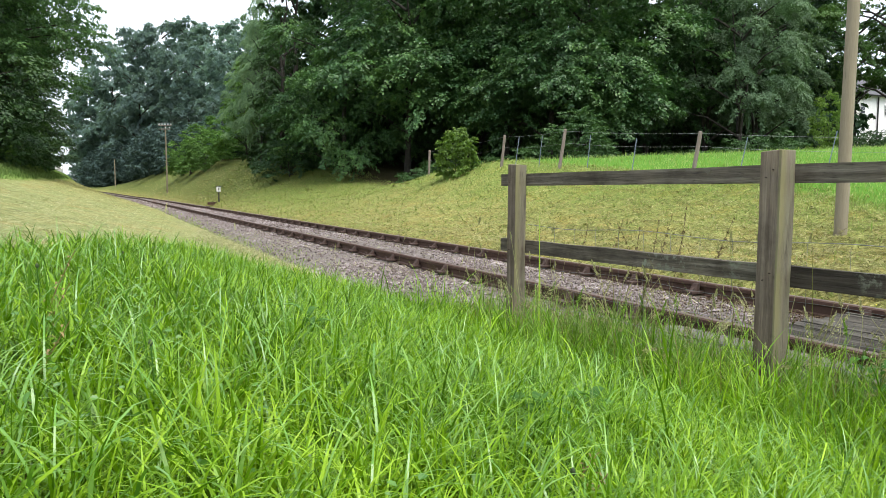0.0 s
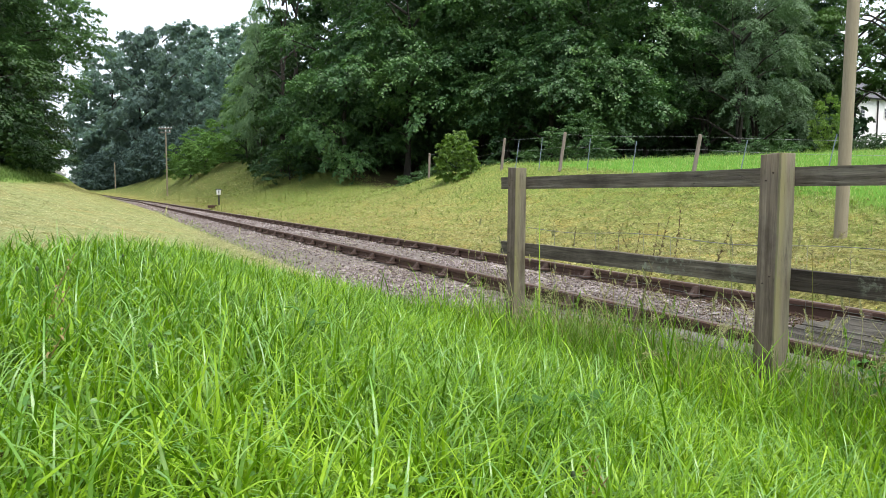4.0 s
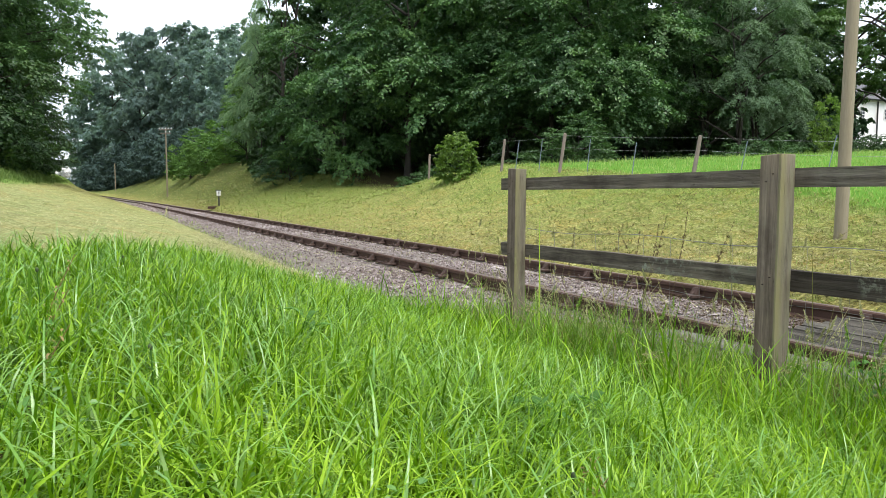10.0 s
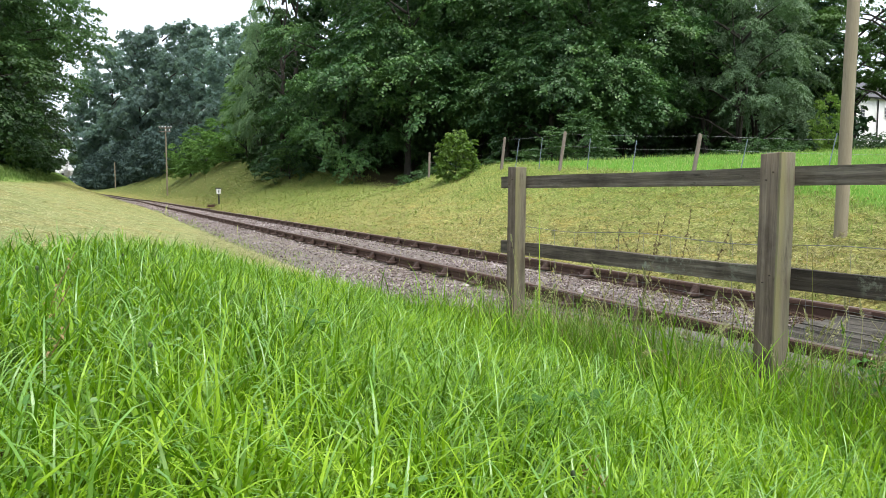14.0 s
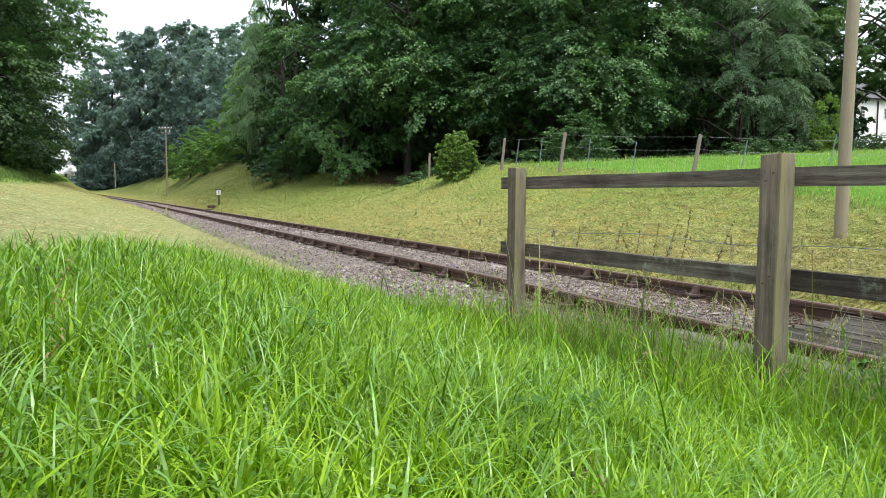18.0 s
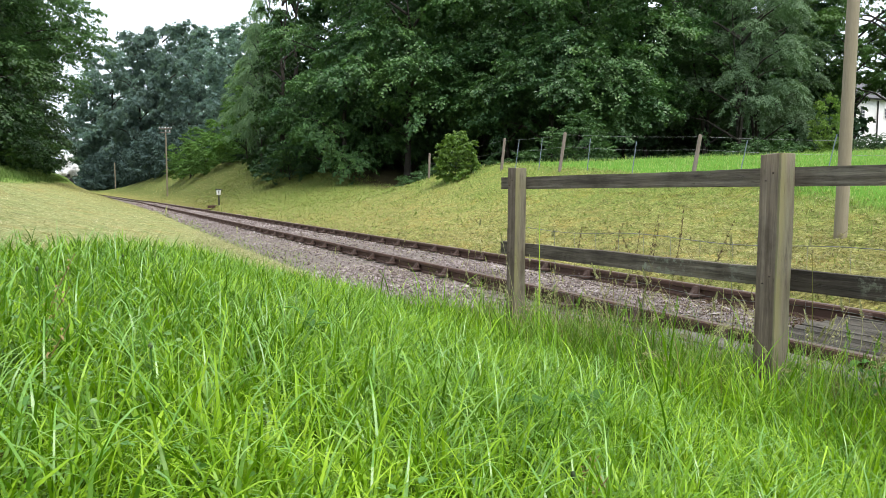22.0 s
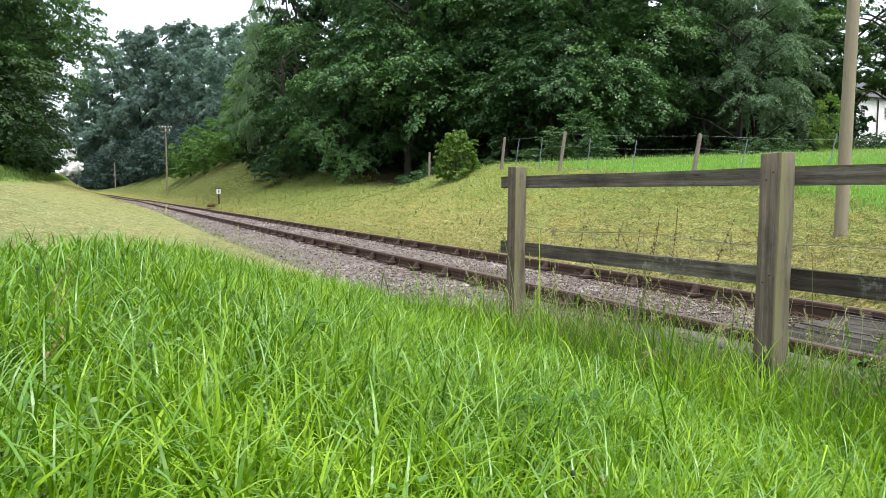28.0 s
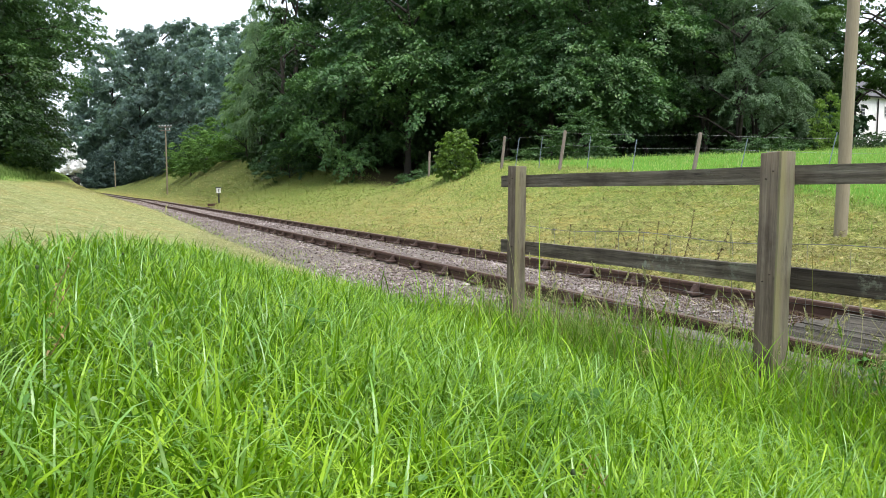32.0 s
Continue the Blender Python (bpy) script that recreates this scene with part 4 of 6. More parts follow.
def tree_kind(seed, height, radius, base, boughs, leaves, size, shape="round", droop=0.15, stems=1, bough=0.36, sprays=14, wide=0.42, thick=0.05, core=24):
    """Arrays of a trunk with limbs, and of a crown of boughs: each is shingled with outward-hanging leafy twigs over a dense inside."""
    rng = np.random.default_rng(seed)
    wood, roots, heads, norms, lengths, inner, inner_r = [], [], [], [], [], [], []
    for i in range(boughs):
        ang, t = i * 2.399 + rng.normal(0, 0.3), ((i + 0.5) / boughs) ** 1.3 + rng.normal(0, 0.03)
        t = min(max(t, 0.0), 1.0)
        z = base + (height - base) * t
        if shape == "round":
            env = math.sqrt(max(0.04, 1 - (2 * t - 0.85) ** 2 / 1.4))
        elif shape == "cone":
            env = 1.05 - 0.85 * t
        else:
            env = (1 - 0.25 * t) if t < 0.75 else 0.81 - 2.2 * (t - 0.75)
        rr = radius * env * rng.uniform(0.45, 0.9)
        big = radius * bough * rng.uniform(0.7, 1.25) * (0.6 + 0.4 * env)
        centre = np.array((rr * math.cos(ang), rr * math.sin(ang), z))
        out = np.array((math.cos(ang), math.sin(ang), 0.0))
        d = rng.normal(size=(sprays, 3)) + 0.7 * out
        d[:, 2] = np.where(rng.random(sprays) < 0.75, np.abs(d[:, 2]), d[:, 2])
        d /= np.linalg.norm(d, axis=1)[:, None]
        flat = d * np.array((1, 1, 0.0)) + 0.35 * out + rng.normal(0, 0.25, (sprays, 3))
        flat[:, 2] = 0.45 * d[:, 2] - 0.15 - 0.5 * droop * rng.random(sprays)
        flat /= np.linalg.norm(flat, axis=1)[:, None]
        nrm = np.array((0, 0, 0.8)) + 0.75 * d * np.array((1, 1, 0.4)) + rng.normal(0, 0.12, (sprays, 3))
        nrm -= flat * np.sum(nrm * flat, axis=1)[:, None]
        nrm /= np.linalg.norm(nrm, axis=1)[:, None]
        roots.append(centre + d * big * rng.uniform(0.3, 0.62, (sprays, 1)) * np.array((1, 1, 0.75)))
        heads.append(flat)
        norms.append(nrm)
        lengths.append(big * rng.uniform(0.42, 0.85, sprays) * (14 / sprays) ** 0.3)
        inner.append(np.repeat(centre[None], core, 0))
        inner_r.append(np.full(core, big))
        if i % 2 == 0 and height > 4:
            foot = np.array((0, 0, max(0.5, z - 0.35 * rr - 0.5)))
            mid = foot * 0.45 + centre * 0.55 + (0, 0, 0.1 * rr)
            wood.append(tube(np.array([foot, mid, centre]), height * np.array((0.006, 0.004, 0.0012)), 5))
    for stem in range(stems):
        lean = rng.normal(0, 0.02 if stems == 1 else 0.16, 2) * height
        foot = rng.normal(0, 0.0 if stems == 1 else 0.25, 2)
        n = 8
        line = np.array([(foot[0] + lean[0] * (k / n) ** 1.5 + rng.normal(0, 0.008) * height * (k > 0), foot[1] + lean[1] * (k / n) ** 1.5, -0.5 + (height * 0.72 + 0.5) * k / n) for k in range(n + 1)])
        r0 = height * 0.014 / math.sqrt(stems)
        wood.append(tube(line, r0 * (1 - 0.88 * np.linspace(0, 1, n + 1)) * np.where(np.arange(n + 1) == 0, 1.5, 1), 9))
    outer = fronds(np.concatenate(roots), np.concatenate(heads), np.concatenate(norms), np.concatenate(lengths), leaves, size, rng, droop, wide, thick)
    mid, mid_r = np.concatenate(inner), np.concatenate(inner_r)
    d = rng.normal(size=(len(mid), 3))
    d /= np.linalg.norm(d, axis=1)[:, None]
    pos = mid + d * (mid_r * 0.55 * rng.random(len(mid)) ** 0.5)[:, None] * np.array((1, 1, 0.7)) - np.array((0, 0, 0.12)) * mid_r[:, None]
    dense = leaf_quads(pos, rng.normal(size=(len(mid), 3)), rng.normal(size=(len(mid), 3)), np.minimum(mid_r * 0.35, 1.3 * size) * rng.uniform(0.7, 1.3, len(mid)))
    return join(wood), join([outer, dense])


def tree_model(name, label, category, kind, leaf, place):
    wood, crown = kind
    ob = thing(name, label, category, place)
    part("trunk", mesh_of("trunk", *wood, M_BARK, True), None, ob)
    part("crown", mesh_of("crown", *crown, leaf), None, ob)
    return ob


def planted(bearing, depth, turn=0, grow=1.0, tall=1.0, sink=0.1):
    return Matrix.Translation(spot(bearing, depth, sink)) @ Matrix.Rotation(radians(turn), 4, "Z") @ Matrix.Diagonal((grow, grow, grow * tall, 1))


def grow_wood():
    rows = random.Random(11)

    def beside(s, a):
        x, y = world_xy(s, a)
        return float(x / y), float(y)

    def plant(name, label, category, kind, leaf, group, places):
        first = None
        for b, d, g, tall in places:
            m = planted(b, d, rows.uniform(0, 360), g, tall)
            if first is None:
                first = tree_model(name, label, category, kind, leaf, m)
                first["group"] = group
            else:
                copy_thing(first, m @ Matrix.Diagonal((*(1 / k for k in first.scale), 1)))

    maple_a = tree_kind(21, 18, 6.4, 0.8, 26, 46000, 0.20, "dome", 0.5, 1, 0.50, 44, core=110)
    maple_b = tree_kind(22, 17, 6.2, 4.2, 26, 44000, 0.20, "dome", 0.55, 1, 0.50, 44, core=110)
    oak = tree_kind(23, 21, 6.5, 2.0, 44, 9500, 0.46, "dome", 0.3, core=50)
    willow = tree_kind(24, 14, 4.2, 3.4, 44, 33000, 0.125, "dome", 1.1, 2, 0.34, core=70)
    column = tree_kind(25, 20, 2.3, 0.4, 44, 12000, 0.22, "dome", 0.7, 1, 0.45)
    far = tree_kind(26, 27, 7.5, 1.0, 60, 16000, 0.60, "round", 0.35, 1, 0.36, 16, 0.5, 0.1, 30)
    light = tree_kind(27, 10, 3.2, 0.5, 34, 9000, 0.22, "round", 0.3, 3)
    lime = tree_kind(31, 19, 6.0, 0.9, 48, 27000, 0.20, "dome", 0.45, core=60)
    plant("maple_tree", "broad leafy field maple with foliage down to the bank", "tree", maple_a, L_MAPLE, "trees along the bank top", [(-0.140, 48.0, 0.74, 1.15), (0.05, 52, 1.05, 1.05)])
    plant("sycamore_tree", "spreading sycamore with layered bright leaves over dark shade", "tree", maple_b, L_MAPLE, "trees along the bank top", [(0.09, 46, 1.0, 1.0), (0.20, 44, 1.0, 0.98), (-0.050, 47.5, 1.0, 1.05), (0.15, 42, 0.8, 1.08), (0.285, 47, 0.95, 1.05), (0.01, 54, 1.1, 1.1)])
    plant("willow_tree", "grey-green willow with drooping fine foliage", "tree", willow, L_WILLOW, "trees along the bank top", [(0.415, 42, 1.0, 1.0), (0.443, 45, 0.85, 1.0), (0.37, 45, 1.0, 1.05)])
    plant("alder_tree", "pale grey-green alder with fine loose foliage", "tree", willow, L_GREY, "trees along the bank top", [(-0.256, 60, 0.5, 1.7), (-0.240, 66, 0.55, 2.3), (-0.275, 74, 0.6, 1.2), (-0.258, 72, 0.6, 1.8)])
    plant("ivy_clad_tree", "tall narrow dark tree clad in ivy", "tree", column, L_IVY, "trees along the bank top", [(-0.222, 53, 0.9, 1.05), (-0.204, 58, 1.0, 1.1)])
    plant("oak_tree", "tall dark oak standing in the wood", "tree", oak, L_OAK, "trees in the wood", [(-0.135, 63, 1.0, 1.15), (-0.08, 60, 1.0, 1.15), (0.0, 62, 1.05, 1.1), (0.10, 60, 1.0, 1.1), (0.19, 60, 1.0, 1.05), (0.28, 60, 1.0, 1.05), (0.37, 58, 1.0, 1.0), (0.45, 58, 0.9, 1.0), (0.41, 66, 1.1, 1.1), (0.46, 68, 1.0, 0.95), (-0.68, 80, 1.0, 1.0), (-0.65, 98, 1.0, 1.0), (-0.74, 66, 1.0, 1.0), (-0.612, 116, 0.9, 1.25), (-0.620, 128, 0.9, 1.3)])
    plant("open_oak_tree", "gappy oak with sky showing through its crown", "tree", tree_kind(28, 18, 6.0, 5.5, 32, 28000, 0.22, "round", 0.3, 1, 0.34, 18), L_OPEN, "trees beyond the field", [(0.640, 52, 0.9, 1.12), (0.72, 54, 0.8, 1.1), (0.574, 57, 0.78, 1.28)])
    plant("ash_tree", "tall ash in the distant wood, blue haze in its leaf colour", "tree", far, L_FAR, "distant trees beside the line", [(-0.491, 194, 0.9, 1.15), (-0.483, 186, 1.0, 1.05), (-0.462, 186, 1.05, 1.3), (-0.425, 168, 1.0, 1.36), (-0.39, 168, 1.05, 1.34), (-0.355, 158, 1.0, 1.28), (-0.32, 150, 0.95, 1.18), (-0.285, 125, 0.85, 1.05), (-0.335, 190, 1.1, 1.2), (-0.41, 200, 1.15, 1.25), (-0.25, 98, 0.68, 1.0), (-0.372, 152, 0.6, 0.6), (-0.335, 128, 0.5, 0.6), (-0.44, 188, 0.7, 0.7), (-0.497, 204, 0.62, 0.62), (-0.478, 196, 0.75, 0.7)])
    plant("hazel_tree", "many-stemmed light green hazel at the bank's edge", "tree", light, L_THORN, "trees along the bank top", [(-0.272, 78, 1.0, 1.0), (-0.238, 69, 1.05, 1.25), (-0.335, 92, 0.75, 0.8), (-0.355, 98, 0.8, 0.75), (-0.31, 84, 0.7, 0.8)])
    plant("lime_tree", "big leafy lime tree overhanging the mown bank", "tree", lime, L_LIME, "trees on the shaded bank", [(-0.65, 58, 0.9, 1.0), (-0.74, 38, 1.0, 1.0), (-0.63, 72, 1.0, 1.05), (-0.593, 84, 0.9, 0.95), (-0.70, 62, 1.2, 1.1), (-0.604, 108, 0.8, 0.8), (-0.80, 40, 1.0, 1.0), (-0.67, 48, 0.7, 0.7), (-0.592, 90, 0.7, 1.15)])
    plant("linden_tree", "high-crowned linden with loose hanging sprays", "tree", tree_kind(32, 19, 6.0, 6.0, 38, 28000, 0.187, "round", 0.4, 1, 0.36, 22), L_LINDEN, "trees on the shaded bank", [(-0.660, 44, 1.0, 1.0), (-0.610, 52, 1.0, 1.05), (-0.636, 47, 1.0, 1.1), (-0.71, 40, 1.0, 1.0), (-0.588, 70, 0.95, 1.05)])

    sapling = tree_kind(33, 6.5, 3.3, 0.3, 34, 14000, 0.15, "dome", 0.4)
    # Low lime foliage takes the dark ivy colour to hold the deep shade.
    plant("holly_tree", "low lime growth with its deep shade put into dark leaves", "tree", sapling, L_IVY, "trees on the shaded bank", [(-0.60, 49, 0.85, 0.85), (-0.628, 43, 0.75, 0.85)])
    # Saplings take the darker oak leaf colour in place of the trees' shade.
    plant("maple_sapling", "low bushy maple growth hanging over the shaded bank", "tree", sapling, L_OAK, "trees along the bank top", [(-0.215, 49, 0.6, 0.7), (0.25, 47, 0.9, 0.9)])
    bush = tree_kind(41, 3.0, 1.7, 0.1, 24, 5000, 0.13, "dome", 0.2, 4, 0.4, 12)
    bramble = tree_kind(42, 1.1, 1.9, 0.0, 22, 4500, 0.10, "dome", 0.2, 5, 0.36, 12)
    sprig = tree_kind(43, 1.55, 0.72, 0.1, 40, 4200, 0.11, "dome", 0.15, 5, 0.42, 10)
    plant("elder_bush", "bright green young elder bush on the bank", "bush", sprig, L_BUSH, "bushes on the bank", [(0.019, 26.6, 1.05, 1.12)])
    plant("ivy_thicket", "rounded ivy and bramble thicket behind the field fence", "bush", bush, L_THICKET, "thickets behind the fence", [(0.606, 50, 0.85, 0.8), (0.628, 52, 0.8, 0.75), (0.19, 34, 1.05, 0.86), (0.150, 35.5, 0.95, 0.68), (0.11, 35, 0.8, 0.55), (0.222, 36, 0.75, 0.62), (0.065, 35, 0.7, 0.5)])
    plant("bramble_patch", "low dark bramble patch at the field edge", "bush", bramble, L_IVY, "brambles at the field edge", [(-0.025, 38, 0.9, 0.7), (0.0, 39, 1.2, 1.0), (0.59, 50, 1.1, 1.1), (0.625, 52, 1.1, 1.3), (0.67, 52, 1.2, 1.1), (0.27, 37, 1.0, 0.7), (0.315, 38, 0.9, 0.75), (0.39, 37, 0.9, 0.6), (0.45, 37, 1.1, 0.85), (0.345, 40, 1.0, 0.8), (0.60, 46, 1.2, 1.1), (0.65, 48, 1.2, 1.0)])
    plant("laurel_bush", "light yellow-green garden bush by the house", "bush", tree_kind(44, 3.0, 1.5, 0.1, 24, 4500, 0.14, "dome", 0.1, 4, 0.4, 12), L_BUSH, "garden bushes", [(0.538, 39.5, 0.65, 1.7)])
    plant("hawthorn_bush", "light green hawthorn bush on the cutting side", "bush", tree_kind(46, 4.0, 2.2, 0.1, 26, 5000, 0.2, "dome", 0.1, 4, 0.4, 12), L_THORN, "bushes along the cutting", [(-0.335, 88, 1.0, 1.0), (-0.30, 80, 0.9, 1.0), (-0.365, 104, 1.1, 1.1)])
    plant("alder_thicket", "dark alder thicket on the cutting top, shade and haze in its colour", "bush", tree_kind(47, 6.0, 3.4, 0.1, 26, 3000, 0.4, "dome", 0.2, 4, 0.4, 12), L_DARK, "thickets along the cutting", [(*beside(s, 13.6 + 1.4 * (i % 2)), 0.95 + 0.15 * (i % 3), 1.2) for i, s in enumerate(range(132, 200, 5))])
    # Dark bushes added to block sky between trunks and fill the wood's shade.
    plant("holly_bush", "dark understorey bush added to fill the wood's shade", "bush", tree_kind(45, 4.5, 2.8, 0.1, 24, 2400, 0.32, "dome", 0.2, 4, 0.4, 12), L_IVY, "understorey of the wood", [(0.35, 51, 1.0, 1.0), (0.39, 52, 1.1, 1.0), (0.43, 51, 1.0, 1.1), (0.47, 53, 1.0, 1.0)] + [(-0.20 + 0.05 * i, 52 + 3 * (i % 3), 1.1 + 0.15 * (i % 2), 1.3) for i in range(15)] + [(-0.22 + 0.06 * i, 66 + 3 * (i % 2), 1.3, 1.6) for i in range(13)]  + [(-0.635, 46, 0.8, 0.9), (-0.60, 62, 0.9, 1.0), (-0.67, 42, 0.9, 1.0), (-0.58, 88, 0.9, 1.0), (-0.61, 76, 1.0, 1.1), (-0.70, 40, 1.0, 1.0), (-0.64, 92, 1.4, 1.8), (-0.675, 74, 1.4, 1.8), (-0.61, 105, 1.3, 1.6), (-0.26, 76, 0.8, 0.9), (-0.29, 90, 0.9, 0.9)])


# ---- grass and weeds ----
def blades(x, y, z, height, width, bend_amount, rng, levels=4, heading=None, twist=0.5, first=(0.03, 0.25)):
    """Arrays of curved tapering blades rooted at x, y, z."""
    n = len(x)
    ang = rng.uniform(0, 2 * np.pi, n) if heading is None else heading
    lean = np.stack([np.cos(ang), np.sin(ang), np.zeros(n)], -1)
    turn = ang + np.pi / 2 + rng.normal(0, twist, n)
    side = np.stack([np.cos(turn), np.sin(turn), np.zeros(n)], -1)
    root = np.stack([x, y, z], -1)
    th0 = rng.uniform(*first, n)
    rows = []
    p = root.copy()
    step = height / levels
    for k in range(levels + 1):
        w = width * np.interp(k / levels, [0, 0.25, 0.6, 0.85, 1], [0.7, 1.0, 0.85, 0.5, 0.05]) * 0.5
        rows.append(np.stack([p - side * w[:, None], p + side * w[:, None]], 1))
        th = np.clip(th0 + bend_amount * ((k + 0.5) / levels) ** 1.5, 0, 2.6)
        p = p + step[:, None] * (lean * np.sin(th)[:, None] + np.array((0, 0, 1)) * np.cos(th)[:, None])
    v = np.stack(rows, 1)
    i = (np.arange(n) * (levels + 1) * 2)[:, None]
    k = np.arange(levels)[None] * 2
    f = np.stack([i + k, i + k + 1, i + k + 3, i + k + 2], -1).reshape(-1, 4)
    return v.reshape(-1, 3), f


def tall_zone(x, y):
    """True where the bank by the camera was left unmown."""
    s, a = rail_coords(x, y)
    side = np.interp(s, [3.2, 4.0, 6.5, 9.0], [2.9, 2.85, 2.65, 2.4]) + 0.12 * wobble(x, y, 0.4)
    return (s < uncut_end(a) + 0.35 * wobble(x, y, 0.6, 1.0)) & (a < side)


def grow_grass():
    rng = np.random.default_rng(7)
    n = 190000
    y = 0.34 + 7.2 * rng.random(n) ** 1.45
    x = rng.uniform(-1, 1, n) * (0.74 * y + 0.35) + 0.05
    keep = tall_zone(x, y) & (np.hypot(x, y) > 0.5)
    tussock = wobble(x, y, 0.06, 2.0) + 0.6 * wobble(x, y, 0.15, 8.0)
    thin = rng.random(n) < np.clip(0.8 + 0.9 * tussock + 0.3 * wobble(x, y, 0.25, 3.0), 0.10, 1)
    x, y, tussock = x[keep & thin], y[keep & thin], tussock[keep & thin]
    n = len(x)
    s, a = rail_coords(x, y)
    h = rng.gamma(6, 0.0215, n) * (1 + 0.25 * tussock) * (1 + 0.25 * wobble(x, y, 0.35, 5.0)) * np.clip(0.62 + y * 0.3, 0.7, 1.0)
    h = np.minimum(h, 0.19 + 0.05 * rng.random(n))
    near_edge = np.clip((np.interp(s, [3.2, 4.0, 6.5, 9.0], [2.9, 2.85, 2.65, 2.4]) - a) / 0.5, 0.7, 1)
    h *= near_edge * np.interp(a, [-0.8, 0.4], [0.66, 1.0]) * np.interp(y, [3.0, 5.0], [1.0, 1.15])
    w = rng.uniform(0.0024, 0.0080, n) * np.clip(0.75 + 0.14 * y, 0.8, 1.3)
    wind = 0.4 * wobble(x, y, 0.5, 9.0) * np.pi + 0.3
    heading = np.where(rng.random(n) < 0.15, wind + rng.normal(0, 0.9, n), rng.uniform(0, 2 * np.pi, n))
    flop = np.where(rng.random(n) < 0.45, rng.uniform(1.2, 2.8, n), 0.15 + rng.gamma(2.2, 0.5, n))
    pieces = []
    for k, levels in ((y < 2.0, 5), (y >= 2.0, 3)):
        pieces.append(blades(x[k], y[k], land(s[k], a[k]) - 0.01, h[k], w[k], flop[k], rng, levels, heading[k]))
    tagged(new("long_grass", mesh_of("long_grass", *join(pieces), M_GRASS)), "lush bright green long grass beside the track", "grass", kind="stuff")

    # the same sward goes on beside and behind the viewpoint
    n = 75000
    x, y = rng.uniform(-5, 3.2, n), rng.uniform(-5, 4.5, n)
    s, a = rail_coords(x, y)
    keep = (np.abs(x - 0.05) > 0.74 * y + 0.33) & (np.hypot(x, y) > 0.45) & tall_zone(x, y) & (a > -4.5)
    x, y, s, a = x[keep], y[keep], s[keep], a[keep]
    n = len(x)
    v, f = blades(x, y, land(s, a) - 0.01, rng.gamma(7, 0.024, n), rng.uniform(0.009, 0.017, n), 0.4 + rng.gamma(2.0, 0.62, n), rng, 2)
    tagged(new("sward", mesh_of("sward", v, f, M_GRASS)), "lush bright green grass covering the bank", "grass", kind="stuff")

    # long blades arching over the rest
    n = 5500
    y = 0.45 + 6.6 * rng.random(n) ** 1.3
    x = rng.uniform(-1, 1, n) * (0.72 * y + 0.3)
    s, a = rail_coords(x, y)
    keep = tall_zone(x, y) & (np.hypot(x, y) > 0.85) & (a < np.interp(s, [3.2, 4.0], [2.9, 2.25]) - 0.3)
    x, y, s, a = x[keep], y[keep], s[keep], a[keep]
    n = len(x)
    heading = rng.uniform(0, 2 * np.pi, n)
    v, f = blades(x, y, land(s, a), rng.uniform(0.17, 0.32, n) * np.clip(0.6 + y * 0.25, 0.7, 1.0), rng.uniform(0.0024, 0.0056, n), rng.uniform(1.2, 2.5, n), rng, 7, heading, 0.25)
    tagged(new("arching_grass", mesh_of("arching_grass", v, f, M_ARCH)), "long pale green grass blades arching over the sward", "grass", kind="stuff")

    # rough grass round the fence and under it
    n = 8600
    t, q = np.concatenate([rng.uniform(-0.5, 4.4, 6000), rng.uniform(0.5, 2.4, 2600)]), rng.normal(0.12, 0.24, n)
    x = POST_1.x + FENCE_DIR.x * t - FENCE_DIR.y * q
    y = POST_1.y + FENCE_DIR.y * t + FENCE_DIR.x * q
    keep = np.hypot(x, y) > 1.2
    x, y = x[keep], y[keep]
    n = len(x)
    v, f = blades(x, y, land(*rail_coords(x, y)) - 0.02, np.minimum(rng.gamma(6, 0.052, n) * np.where(rng.random(n) < 0.3, 1.4, 1.0), 0.5), rng.uniform(0.0042, 0.0095, n), rng.gamma(2, 0.55, n), rng, 5)
    tagged(new("fence_grass", mesh_of("fence_grass", v, f, M_GRASS_LONG)), "rank green grass growing along the fence foot", "grass", kind="stuff")

    # old yellow and brown stems standing among it
    n = 2500
    t, q = rng.uniform(-0.4, 4.4, n), rng.normal(0.16, 0.26, n)
    x, y = POST_1.x + FENCE_DIR.x * t - FENCE_DIR.y * q, POST_1.y + FENCE_DIR.y * t + FENCE_DIR.x * q
    keep = np.hypot(x, y) > 1.4
    x, y = x[keep], y[keep]
    n = len(x)
    v, f = blades(x, y, land(*rail_coords(x, y)) - 0.02, rng.gamma(6, 0.058, n), rng.uniform(0.0024, 0.0052, n), rng.gamma(2, 0.4, n), rng, 5)
    tagged(new("dry_stems", mesh_of("dry_stems", v, f, M_OLD)), "dry yellow-brown grass stems standing along the fence", "grass", kind="stuff")

    # the lush sward runs on to the fence's foot on the near side
    n = 33000
    t, q = np.concatenate([rng.uniform(-0.9, 4.6, 14000), rng.uniform(1.7, 3.8, 13000), rng.uniform(2.0, 3.4, 6000)]), 0.12 - rng.gamma(2.0, 0.13, n)
    x, y = POST_1.x + FENCE_DIR.x * t - FENCE_DIR.y * q, POST_1.y + FENCE_DIR.y * t + FENCE_DIR.x * q
    keep = (np.hypot(x, y) > 1.2) & (wobble(x, y, 0.07, 4.0) + 0.6 * wobble(x, y, 0.2, 1.0) + 0.3 * rng.normal(size=n) > -0.25)
    x, y, q = x[keep], y[keep], q[keep]
    n = len(x)
